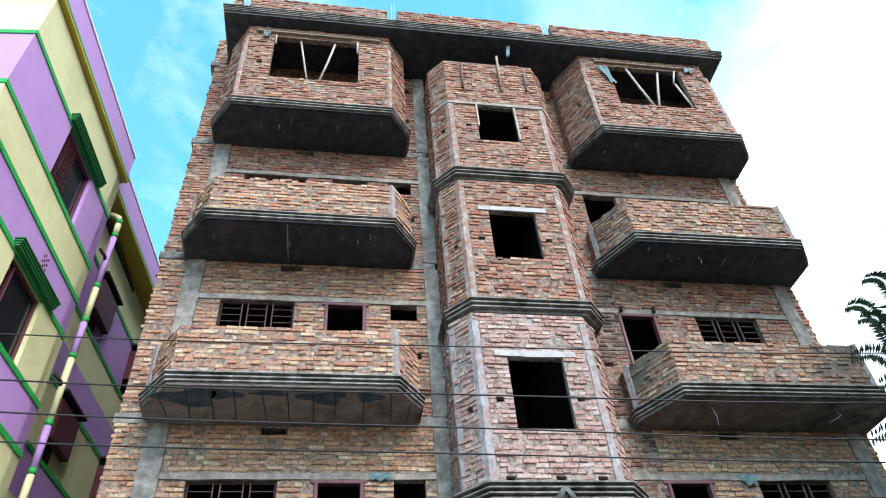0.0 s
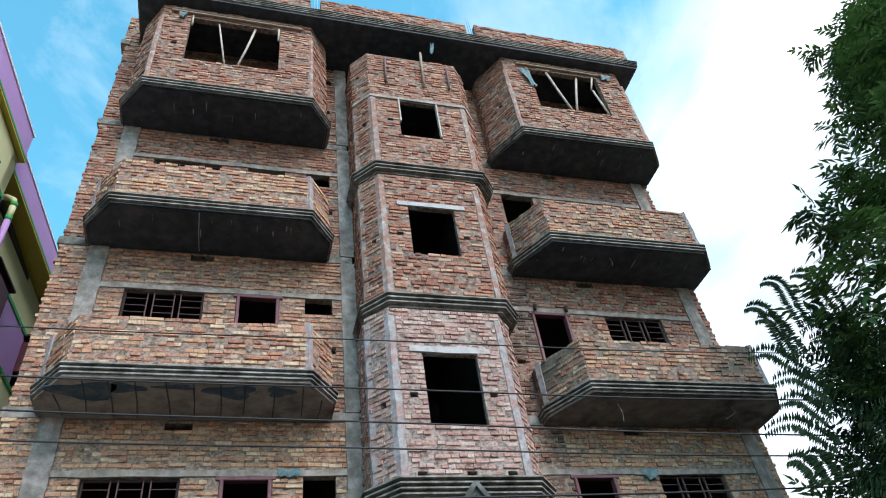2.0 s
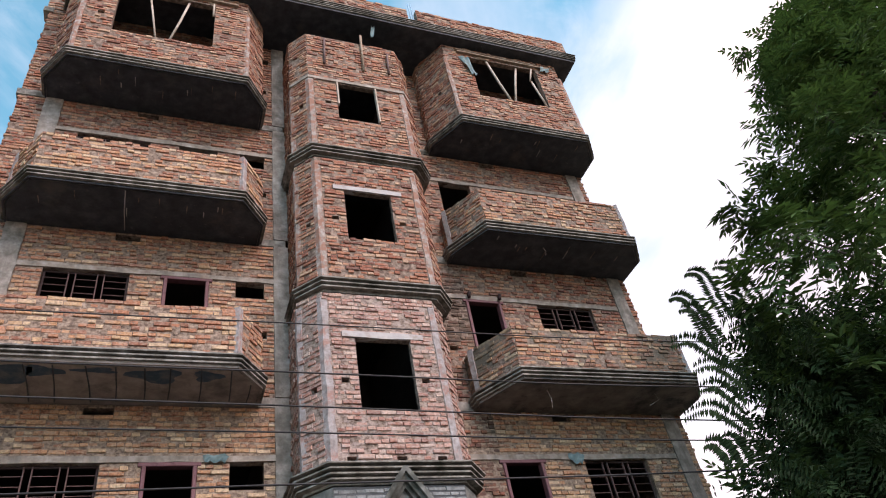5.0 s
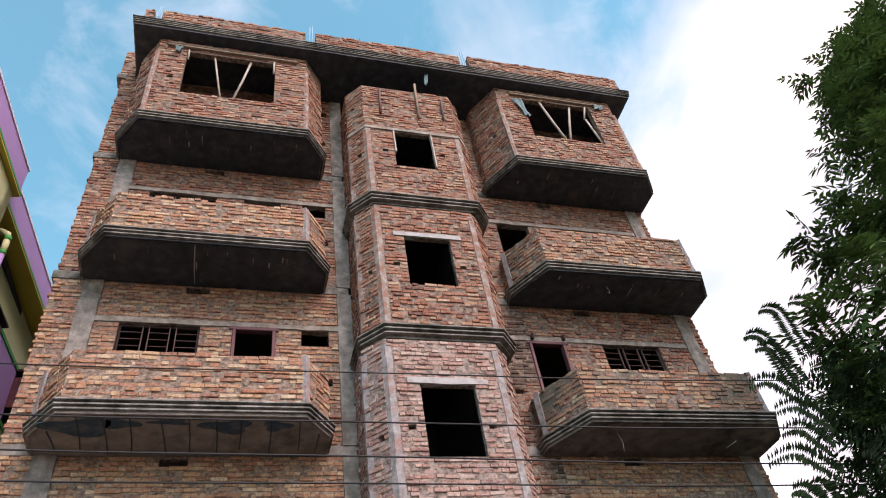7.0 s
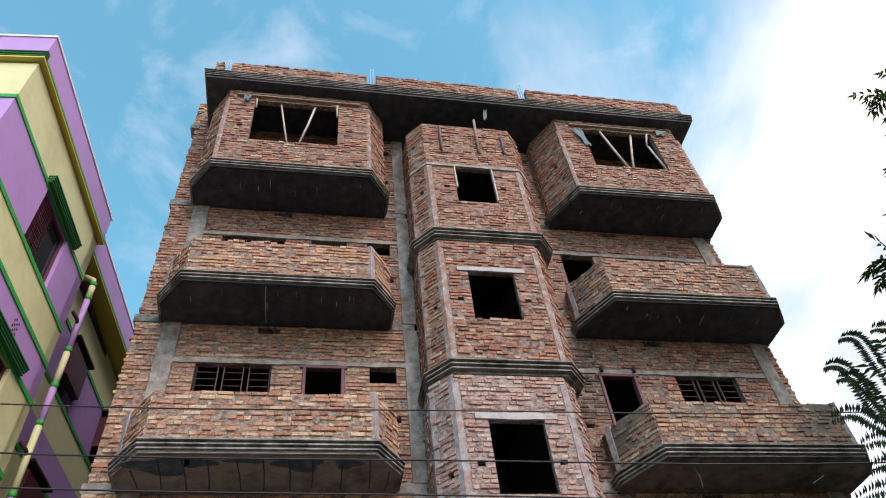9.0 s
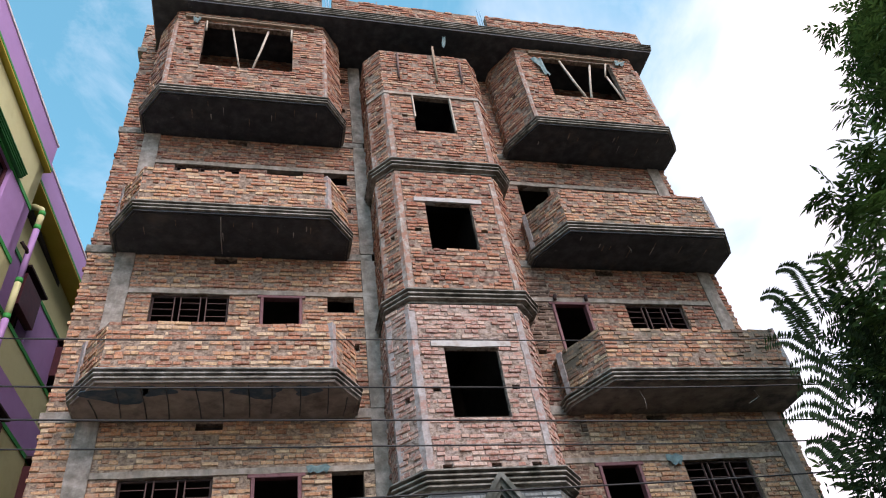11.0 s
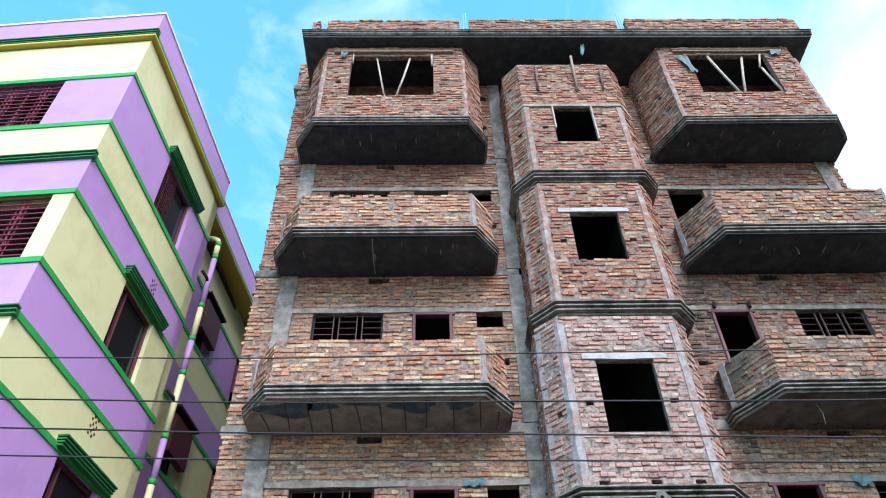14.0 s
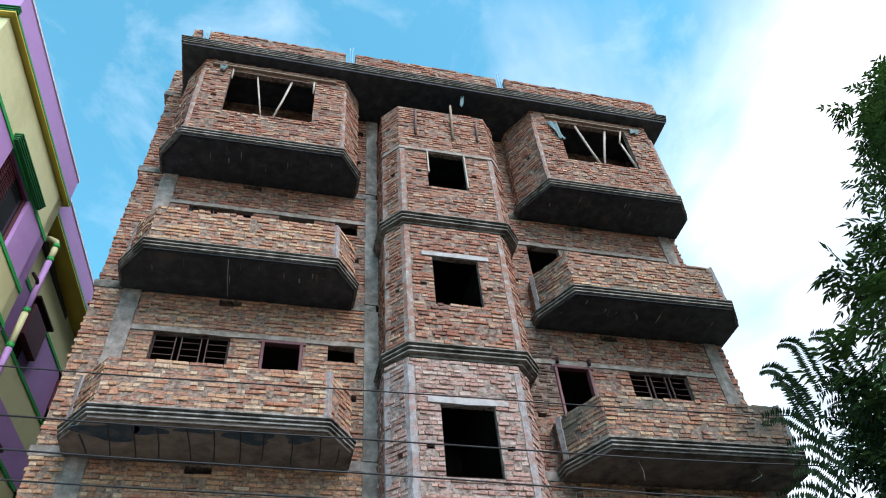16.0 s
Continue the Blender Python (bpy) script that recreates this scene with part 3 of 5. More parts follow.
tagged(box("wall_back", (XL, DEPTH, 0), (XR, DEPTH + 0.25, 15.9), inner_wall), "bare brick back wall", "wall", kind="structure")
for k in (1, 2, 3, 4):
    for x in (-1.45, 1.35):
        tagged(box("wall_inner_%d" % k, (x - 0.06, 0.3, Z[k]), (x + 0.06, DEPTH, (Z[k + 1] if k < 4 else 15.9) - SLAB), inner_wall), "inner wall coloured dark for an unlit room", "wall", kind="structure")
tagged(box("wall_corridor", (XL + 0.3, 4.0, Z[1]), (XR - 0.3, 4.12, 15.7), inner_wall), "inner wall coloured dark for an unlit room", "wall", kind="structure")

# added wall, out of view: blocks sky light from behind the gap
tagged(box("wall_gap_back", (-9.6, 12.9, 0), (XL - 0.09, 13.15, 12.6), MORTAR["tan"]), "unseen wall added to keep sky light out of the gap", "wall", kind="structure")

# ground storey, plain
tagged(core("wall_ground_storey", (XL, 0), (XR, 0), 0, Z[1] - SLAB, [], 0.25, mortar), "plain wall of the ground storey", "wall", kind="structure")

OPEN_L = {"window": (-4.74, -3.57), "door": (-3.09, -2.42), "vent": (-2.02, -1.58)}
OPEN_R = {"door": (1.92, 2.62), "window": (3.36, 4.53)}


def grille(parent, x0, x1, z0, z1, y=0.05, mullions=2):
    """Iron window bars: outer frame, mullions and level bars, each a piece of its own."""
    tagged(box("window_frame", (x0, y, z0), (x0 + 0.035, y + 0.04, z1), iron, parent))
    box("window_frame", (x1 - 0.035, y, z0), (x1, y + 0.04, z1), iron, parent)
    box("window_frame", (x0, y + 0.001, z1 - 0.035), (x1, y + 0.041, z1), iron, parent)
    box("window_frame", (x0, y + 0.001, z0), (x1, y + 0.041, z0 + 0.035), iron, parent)
    step = (x1 - x0) / (mullions + 1)
    for i in range(mullions):
        x = x0 + step * (i + 1)
        box("mullion", (x - 0.054, y - 0.004, z0), (x - 0.038, y + 0.036, z1), bar_iron, parent, bevel=0.003)
        box("mullion", (x + 0.038, y - 0.004, z0), (x + 0.054, y + 0.036, z1), bar_iron, parent, bevel=0.003)
    n = int((z1 - z0) / 0.12)
    for k in range(mullions + 1):
        a, b = x0 + step * k + (0.04 if k else 0.02), x0 + step * (k + 1) - (0.04 if k < mullions else 0.02)
        for i in range(1, n):
            z = z0 + (z1 - z0) * i / n
            box("bar", (a, y + 0.008, z - 0.005), (b, y + 0.020, z + 0.005), bar_iron, parent, bevel=0.002)


def door_frame(parent, x0, x1, z0, z1):
    w = 0.052
    box("jamb", (x0, -0.03, z0), (x0 + w, 0.09, z1), frame_wood, parent)
    box("jamb", (x1 - w, -0.03, z0), (x1, 0.09, z1), frame_wood, parent)
    box("head", (x0 - 0.05, -0.034, z1 - w), (x1 + 0.05, 0.086, z1 + 0.004), frame_wood, parent)


def storey_wall(side, level, kind, seed):
    z0 = Z[level]
    z1 = (Z[level + 1] - SLAB) if level < 4 else 15.72
    x0, x1, opens = (XL, BAY_L, OPEN_L) if side == "left" else (BAY_R, XR, OPEN_R)
    top = z0 + 2.08
    holes, solid = [], []
    if level < 4:
        for what, (a, b) in opens.items():
            lo = {"window": z0 + 0.92, "door": z0, "vent": z0 + 1.72 + (0.05 if level > 1 else -0.02)}[what]
            holes.append((a - x0, b - x0, lo, top))
        # level lintel band, corner column
        solid.append((0.60 if side == "left" else 0.15, x1 - x0 - (0.24 if side == "left" else 0.42), top, top + 0.085))
    elif side == "left":
        holes.append((-2.0 - x0, -1.5 - x0, 15.1, 15.28))
    col = (-5.37, -5.09) if side == "left" else (5.15, 5.42)
    solid.append((col[0] - x0, col[1] - x0, z0, z1))
    if side == "left":
        solid.append((-1.43 - x0, -1.16 - x0, z0, z1))
    nooks = []
    for px, pz, w, h in ((-3.86, z1 - 0.16, 0.36, 0.12), (-1.66, z0 + 1.02, 0.12, 0.11), (-2.05, z0 + 0.95, 0.12, 0.09), (-1.72, z0 + 0.94, 0.12, 0.09)) if side == "left" else ((3.0, z1 - 0.15, 0.34, 0.12), (1.45, z0 + 0.98, 0.14, 0.09), (2.86, z0 + 0.86, 0.12, 0.08), (4.75, z0 + 0.86, 0.12, 0.08)):
        if (px, level) in ((-2.05, 2), (-2.05, 3), (-1.72, 2), (-1.72, 3), (-1.66, 1)):
            continue
        nooks.append((px - x0, px + w - x0, pz, pz + h))
    name = "wall_%s_storey_%d" % (side, level)
    w = core(name, (x0, 0), (x1, 0), z0, z1, holes + nooks, 0.115, MORTAR[kind])
    tagged(w, "rough unplastered brick wall of an unfinished storey", "brick wall", kind="structure")
    cuts = holes + nooks + solid
    if side == "right" and level < 3:
        # darker, blotchy bricks in the corner beside the stair bay
        bricks(w, [((x0, 0), (x0 + 0.78, 0), z0, z1, cuts)], "corner_dark", 40, seed + 60)
        cuts = cuts + [(-0.1, 0.78, z0, z1)]
    bricks(w, [((x0, 0), (x1, 0), z0, z1, cuts)], kind, 280 if level < 4 else 60, seed, tooth=(0.035, 0) if side == "left" else (0, 0.05))
    # slab edge between storeys, a little proud
    if level < 4:
        e0, e1 = (XL - 0.06, -1.22) if side == "left" else (1.16, XR + 0.06)
        tagged(box("slab_edge_%s_%d" % (side, level), (e0, -0.018, z1), (e1, 0.258, z1 + SLAB), column_mat if level == 1 else moulding_dark), "rough edge of a concrete floor slab", "slab edge", kind="structure")
    cz1 = z1
    tagged(rough_prism("column_%s_%d" % (side, level), [(col[0], -0.032), (col[1], -0.032), (col[1], 0.10), (col[0], 0.10)], z0, cz1, column_mat), "bare grey concrete corner column", "column", kind="structure")
    if side == "left":
        tagged(rough_prism("column_stair_%d" % level, [(-1.43, -0.032), (-1.185, -0.032), (-1.185, 0.10), (-1.43, 0.10)], z0, cz1, column_mat), "bare grey concrete column beside the stair bay", "column", kind="structure")
    if level < 4:
        a, b = x0 + solid[0][0], x0 + solid[0][1]
        tagged(rough_beam("lintel_%s_%d" % (side, level), a, b, -0.026, 0.12, top, top + 0.085, concrete), "long thin concrete lintel band", "lintel", kind="structure")
        for what, (p, q) in opens.items():
            lo = holes[list(opens).index(what)][2]
            if what == "window":
                ob = empty("window_%s_%d" % (side, level), "barred window opening with rusty dark iron bars", "barred window", kind="structure")
                grille(ob, p + 0.004, q - 0.004, lo + 0.004, top - 0.004)
            elif what == "door" and level < 3:
                ob = empty("door_%s_%d" % (side, level), "open doorway with a maroon wooden frame", "door frame", kind="structure")
                door_frame(ob, p + 0.004, q - 0.004, lo + 0.002, top - 0.006)


for lv, kl, kr in ((1, "ochre", "ochre"), (2, "tan", "red"), (3, "red", "red"), (4, "red", "red")):
    storey_wall("left", lv, kl, 10 + lv)
    storey_wall("right", lv, kr, 20 + lv)


# ---- stair bay ----
def bay_path(xl, xr):
    return [(xl - 0.29, 0), (xl - 0.29, -0.70), (xl, -1.03), (xr, -1.03), (xr + 0.27, -0.72), (xr + 0.27, 0)]


def bay_storey(name, xl, xr, z0, z1, win, kind, seed, lintel=True, parapet=False):
    """One lift of the stair bay: five brick faces, corner strips, window opening and lintel."""
    path = bay_path(xl, xr)
    ob = empty(name, "projecting brick stair bay with an empty window opening", "stair bay", "stair bay storeys", "structure")
    for i in range(5):
        a, b = path[i], path[i + 1]
        wd = (Vector(b) - Vector(a)).length
        holes, skip = [], []
        if i == 2:
            h = (win[0] - xl, win[1] - xl, win[2], win[3])
            holes = [h] + [(p - xl, p + 0.11 - xl, q, q + 0.08) for p, q in ((win[0] - 0.24, win[2] + 0.40), (win[1] + 0.09, win[2] + 0.42))]
            skip = [(h[0] - 0.19, h[1] + 0.2, h[3], h[3] + 0.10)]
            if z0 < 6:
                holes += [(k, k + 0.13, z0 + 0.05, z0 + 0.13) for k in (0.2, 0.85, 1.4)]
        elif i == 1:
            holes = [(wd * 0.45, wd * 0.45 + 0.09, win[2] + 0.30, win[2] + 0.38)]
        strips = {0: (wd - 0.10, wd), 1: (wd - 0.07, wd), 2: (0, 0.10), 3: (0, 0.05), 4: (0, 0.08)}
        zs = 13.42 if z1 > 14 else z1 - (0.2 if i == 2 else 0)
        strip = [(*strips[i], z0, zs)]
        if i == 2:
            strip.append((wd - 0.10, wd, z0, min(zs, z1 - 0.2)))
        bw = core("bay_wall", a, b, z0, z1, holes, 0.09, MORTAR[kind], ob)
        bricks(bw, [(a, b, z0, z1, holes + skip + strip)], kind, 300 if i == 2 else 50, seed + i)
    for (x, y) in (path[1], path[2], path[3]):
        poly = {path[2]: [(x - 0.06, y + 0.055), (x - 0.006, y - 0.012), (x + 0.085, y - 0.014), (x + 0.085, y + 0.05), (x, y + 0.08)],
                path[3]: [(x + 0.045, y + 0.04), (x + 0.004, y - 0.012), (x - 0.085, y - 0.014), (x - 0.085, y + 0.05), (x, y + 0.08)],
                path[1]: [(x - 0.014, y + 0.09), (x - 0.014, y - 0.004), (x + 0.05, y - 0.064), (x + 0.09, y - 0.02), (x + 0.06, y + 0.09)]}[(x, y)]
        rough_prism("corner_post", poly, z0 + 0.002, 13.42 if z1 > 14 else z1 - 0.1, pale_strip if z0 < 8 else strip_mat, ob, "rough grey concrete corner strip")
    if lintel:
        rough_beam("lintel", win[0] - 0.19, win[1] + 0.2, -1.06, -0.965, win[3] + 0.004, win[3] + 0.10, lintel_mat, ob, "pale concrete lintel")
    return ob


BAY3 = (-0.92, 0.80)
BAY4 = (-0.88, 0.92)
BAY5 = (-0.89, 1.04)
bay_storey("stair_bay", *BAY3, 5.42, 8.12, (-0.47, 0.345, 6.21, 7.335), "pale", 40)
bay_storey("stair_bay", *BAY4, 8.36, 11.12, (-0.41, 0.405, 9.25, 10.35), "red", 50)
bay_storey("stair_bay", *BAY5, 11.38, 14.98, (-0.35, 0.46, 12.32, 13.40), "red", 60, False)
for bx0, bz0, bz1 in ((-0.348, 12.72, 13.40), (0.425, 12.36, 13.40)):
    tagged(box("jamb_board", (bx0, -1.075, bz0), (bx0 + 0.03, -1.0, bz1), prop_wood, bevel=0.004), "thin pale timber board at a window jamb", "timber board", "boards of the top bay window")
# level concrete seam over the top window
sweep_path5 = bay_path(*BAY5)
tagged(sweep("seam_band", [(-0.05, 13.42), (0.034, 13.42), (0.034, 13.50), (-0.05, 13.50)], sweep_path5[1:5], concrete), "thin rough concrete seam on the stair bay", "seam", kind="structure")

for zt, p, nr in ((5.42, BAY3, 4), (8.36, BAY4, 3), (11.38, BAY5, 3)):
    ob = empty("bay_cornice", "dark weathered stepped concrete cornice round the stair bay", "cornice", "bay cornices", "structure")
    path = bay_path(*p)
    sweep("moulding", ribs(zt, 0.105 if nr == 3 else 0.16, nr, 0.066 if nr == 3 else 0.06, 0.05, -0.12), path, moulding_dark, ob)
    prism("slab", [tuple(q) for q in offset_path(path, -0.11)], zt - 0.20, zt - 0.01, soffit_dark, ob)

# open top of the bay: three short props standing against it
for x, r0, z0, z1 in ((-0.55, 0.026, 13.95, 14.85), (0.26, 0.028, 13.95, 15.25), (0.80, 0.024, 13.98, 14.72)):
    tagged(rod("timber_prop", [(x, -1.075, z0), (x + 0.015, -1.085, (z0 + z1) / 2), (x + 0.04, -1.075, z1)], r0, bar_iron if r0 < 0.027 else beam_wood), "thin upright prop against the stair bay", "prop", "props of the stair bay")

# plastered base of the bay with painted bricks and a gable over its window
base = empty("bay_base", "grey plastered bay base with whitewashed bricks", "bay wall", kind="structure")
bp = bay_path(-0.92, 0.78)
BW = (-0.40, 0.36, 2.6, 4.28)
for i in range(5):
    a, b = bp[i], bp[i + 1]
    hs = [(BW[0] + 0.92, BW[1] + 0.92, BW[2], BW[3])] if i == 2 else []
    cw = core("bay_wall", a, b, 0.0, 5.16, hs, 0.2, grey_joint if i == 2 else plaster, base)
    if i == 2:
        bricks(cw, [(a, b, 3.6, 5.14, hs + [(0.32, 1.36, 0, 4.5)])], "white", 300, 70, 0.24, 0.068, 0.016, 0.008, 0.35)
ob = tagged(new("gable_hood"), "grey plaster gable hood with stepped raking mouldings", "gable hood", kind="structure")
apex, gl, gr = (-0.05, 5.32), (-0.70, 4.40), (0.58, 4.40)


def rake(p, q, w0, w1, y0, y1, mat, name="raking_moulding"):
    d = (Vector(q) - Vector(p)).normalized()
    n = Vector((-d.y, d.x)) if d.x > 0 else Vector((d.y, -d.x))
    n = n if n.y > 0 else -n
    pts = [Vector(p) + n * w0, Vector(q) + n * w0, Vector(q) + n * w1, Vector(p) + n * w1]
    bm = bmesh.new()
    f = [bm.verts.new((t.x, y0, t.y)) for t in pts]
    g = [bm.verts.new((t.x, y1, t.y)) for t in pts]
    bm.faces.new(f)
    bm.faces.new(g[::-1])
    for i in range(4):
        bm.faces.new((f[i], g[i], g[(i + 1) % 4], f[(i + 1) % 4]))
    part(name, bm, mat, ob)


for k, (w0, w1, y) in enumerate(((-0.13, -0.085, -1.13), (-0.083, -0.03, -1.18), (-0.028, 0.03, -1.23))):
    rake(gl, apex, w0, w1, -1.0, y, mould_plaster)
    rake((apex[0] + 0.0005, apex[1]), gr, w0, w1, -1.002, y - 0.001, mould_plaster)
box("tie_beam", (-0.60, -1.15, 4.36), (0.48, -1.0, 4.43), plaster, ob)
box("tie_beam", (-0.56, -1.19, 4.30), (0.44, -1.0, 4.355), plaster, ob)
bm = bmesh.new()
tri = [(-0.58, 4.44), (0.46, 4.44), (-0.05, 5.18)]
f = [bm.verts.new((x, -1.06, z)) for x, z in tri]
g = [bm.verts.new((x, -0.99, z)) for x, z in tri]
bm.faces.new(f)
bm.faces.new(g[::-1])
for i in range(3):
    bm.faces.new((f[i], g[i], g[(i + 1) % 3], f[(i + 1) % 3]))
part("tympanum", bm, plaster, ob)
for x in (-0.47, 0.36):
    box("pilaster", (x, -1.12, 2.4), (x + 0.11, -1.0, 4.30), plaster, ob)
wb = empty("window_bay_base", "dark framed window below the gable hood", "window", kind="structure")
for x in (BW[0] + 0.002, -0.06, BW[1] - 0.052):
    box("window_frame", (x, -1.0, BW[2]), (x + 0.05, -0.94, BW[3] - 0.002), iron, wb)
box("window_frame", (BW[0] + 0.053, -0.998, BW[3] - 0.06), (-0.061, -0.942, BW[3] - 0.002), iron, wb)
box("window_frame", (-0.009, -0.998, BW[3] - 0.06), (BW[1] - 0.053, -0.942, BW[3] - 0.002), iron, wb)


# ---- balconies ----
def balcony_path(side, level):
    if side == "left":
        return [(-5.43, 0), (-5.43, -0.46), (-5.03, -1.04), (-2.03, -1.04), (-1.64, -0.52), (-1.64, 0)]
    x = {1: 2.0, 2: 2.05, 3: 2.14, 4: 2.26}[level]
    return [(x - 0.44, 0), (x - 0.44, -0.26), (x, -1.04), (5.24, -1.06), (5.63, -0.58), (5.63, 0)]


def balcony(side, level, height, kind, seed, closed=False):
    path = balcony_path(side, level)
    z = Z[level]
    label = "enclosed brick balcony room on a dark concrete slab" if closed else ("plastered balcony with black mould stains" if kind == "plaster" else "unfinished balcony with a rough brick parapet")
    ob = empty("balcony", label, "balcony", "balconies of the brick building")
    inner = [tuple(q) for q in offset_path(path, -0.03)]
    prism("slab", inner, z - SLAB, z - 0.004, (soffit_brown if side == "left" else soffit_plain) if level == 2 else soffit_dark, ob, "board-marked concrete slab underside" if level == 2 else "sooty concrete slab underside with its shade in the colour")
    sweep("moulding", ribs(z + 0.02, 0.04, 3, 0.06, 0.03, -0.06), path, moulding_mat if level < 3 and side == "left" else moulding_dark, ob, "weathered stepped edge moulding")
    if level == 3 and side == "left":
        rod("seam", [(-3.74, -0.95, z - SLAB - 0.001), (-3.75, -0.5, z - SLAB - 0.002), (-3.74, -0.08, z - SLAB - 0.001)], 0.008, lintel_mat, ob, "pale lime seam in the slab", sides=5)
    if level > 2:
        # lime drips along the front edge of the underside
        rd = random.Random(seed + 5)
        for k in range(9):
            x = rd.uniform(path[2][0] + 0.1, path[3][0] - 0.1)
            y = rd.uniform(-0.90, -0.55)
            w = rd.uniform(0.008, 0.022)
            prism("lime_drip", [(x, y), (x + w, y + 0.02), (x + w * 0.8, y + rd.uniform(0.08, 0.26)), (x + w * 0.2, y + 0.1)], z - SLAB - 0.003, z - SLAB + 0.01, mortar if k % 3 else lintel_mat, ob)
    if level == 2 and side == "left":
        # board joints in the underside, and blue-black stains along its front edge
        r = random.Random(seed)
        x = path[1][0] + 0.28
        while x < path[4][0] - 0.12:
            near = -0.93 if path[2][0] < x < path[3][0] else -0.60
            lean = r.uniform(-0.05, 0.05)
            rod("board_joint", [(x, near, z - SLAB - 0.002), (x + lean * 0.5 + 0.01, near * 0.5, z - SLAB - 0.001), (x + lean, -0.06 - r.uniform(0, 0.12), z - SLAB - 0.002)], 0.009, soffit_dark, ob, sides=5)
            x += r.uniform(0.26, 0.38)
        for sx, sw, sd in ((-4.78, 0.80, 0.40), (-4.30, 0.42, 0.22), (-3.72, 0.5, 0.12), (-3.02, 0.62, 0.30), (-2.40, 0.36, 0.24)):
            k = 18
            ring = []
            for i in range(k):
                g = 2 * math.pi * i / k
                q = 1 + 0.28 * math.sin(3 * g + sx * 7) + r.uniform(-0.07, 0.07)
                ring.append((sx + 0.5 * sw * math.cos(g) * q, max(-0.985, -0.90 + sd * (0.5 + 0.5 * math.sin(g) * q))))
            prism("stain", ring, z - SLAB - 0.004, z - SLAB + 0.01, blue_stain, ob)
    pp = offset_path(path, -0.05)
    z0 = z + 0.022
    z1 = 15.74 if closed else z + height
    for i in range(5):
        a, b = tuple(pp[i]), tuple(pp[i + 1])
        wd = (pp[i + 1] - pp[i]).length
        holes, skip = [], []
        if closed and i == 2:
            w = (-4.46, -2.69) if side == "left" else (2.90, 4.62)
            zl, zh = (13.90, 15.40) if side == "left" else (13.98, 15.42)
            holes = [(w[0] - a[0], w[1] - a[0], zl, zh), (w[0] - a[0] - 0.28, w[0] - a[0] - 0.17, 14.35, 14.43), (w[1] - a[0] + 0.16, w[1] - a[0] + 0.28, 14.42, 14.50)]
        elif closed and i in (1, 3):
            holes = [(wd * 0.5, wd * 0.5 + 0.1, 14.2, 14.28)]
        if kind == "plaster":
            core("parapet_wall", a, b, z0, z1, [], 0.12, plaster if side == "left" else mould_plaster, ob)
            continue
        if not closed and i == 2:
            holes = [(k, k + 0.17, z0, z0 + 0.035) for k in (0.2, 0.85, 1.5, 2.1)]
        skip = [(0, 0.06, z0, z1)] if i in (1, 3) else []
        if closed:
            skip = [(wd - 0.045, wd, z0, z1 - 0.5)] if i == 1 else ([(0, 0.045, z0, z1 - 0.5)] if i in (3, 2) else [])
        pw = core("parapet_wall", a, b, z0, z1 - (0 if closed else 0.045), holes, 0.115, MORTAR[kind], ob)
        bricks(pw, [(a, b, z0, z1, holes + skip)], kind, 300 if i == 2 else 70, seed + i, ragged=not closed)
        if skip and not closed:
            q = pp[i]
            d = (pp[i + 1] - pp[i]).normalized()
            n = Vector((d.y, -d.x))
            c = q - d * 0.035
            rough_prism("corner_post", [tuple(c + n * 0.022), tuple(c + d * 0.10 + n * 0.022), tuple(c + d * 0.10 - n * 0.06), tuple(c - n * 0.06)], z0 + 0.001, z1 + 0.004, pale_strip, ob, "thin mortar corner strip")
        elif closed and i in (2, 3):
            q = pp[i]
            rough_prism("corner_post", [(q.x - 0.045, q.y - 0.004), (q.x, q.y - 0.022), (q.x + 0.045, q.y - 0.016), (q.x + 0.03, q.y + 0.06), (q.x - 0.03, q.y + 0.06)], z0 + 0.001, z1 - 0.5, strip_mat, ob, "rough mortar corner strip")
    return ob


for sd in ("left", "right"):
    balcony(sd, 1, 0.84, "plaster", 0)
balcony("left", 2, 0.81, "tan", 110)
balcony("left", 3, 0.87, "tan", 120)
balcony("left", 4, 0, "red", 130, True)
balcony("right", 2, 0.81, "mossy", 140)
balcony("right", 3, 0.93, "mossy", 150)
balcony("right", 4, 0, "red", 160, True)

# timber left in the top-floor openings
for nm, pts, r0 in (("post", [(-3.70, -0.93, 13.92), (-3.80, -0.93, 14.6), (-3.92, -0.93, 15.42)], 0.02), ("post", [(-3.47, -0.94, 13.92), (-3.32, -0.93, 14.68), (-3.19, -0.93, 15.42)], 0.024),
                    ("post", [(-4.42, -1.0, 15.1), (-4.43, -1.0, 15.5)], 0.02), ("post", [(-2.72, -1.0, 15.0), (-2.72, -1.0, 15.45)], 0.022),
                    ("post", [(3.70, -0.95, 14.0), (3.53, -0.95, 14.7), (3.36, -0.96, 15.45)], 0.028), ("post", [(3.80, -0.93, 14.0), (3.96, -0.93, 14.7), (4.14, -0.94, 15.42)], 0.028),
                    ("post", [(4.56, -0.99, 14.05), (4.40, -1.0, 14.9)], 0.024), ("post", [(4.36, -1.01, 14.9), (4.52, -1.01, 15.42)], 0.022)):
    tagged(rod("timber_" + nm, pts, r0, prop_wood), "pale bare timber prop in a window opening", "timber prop", "props in the top openings")
for x0, x1, zz in ((-4.85, -2.25, 15.47), (2.6, 5.0, 15.48)):
    tagged(box("timber_beam", (x0, -1.07, zz), (x1, -0.985, zz + 0.045), beam_wood), "long rough timber across a window head", "timber beam", "window head timbers")
    tagged(box("timber_beam", (x0 - 0.02, -1.055, zz + 0.1), (x1 - 0.3, -0.985, zz + 0.13), beam_wood), "long rough timber across a window head", "timber beam", "window head timbers")


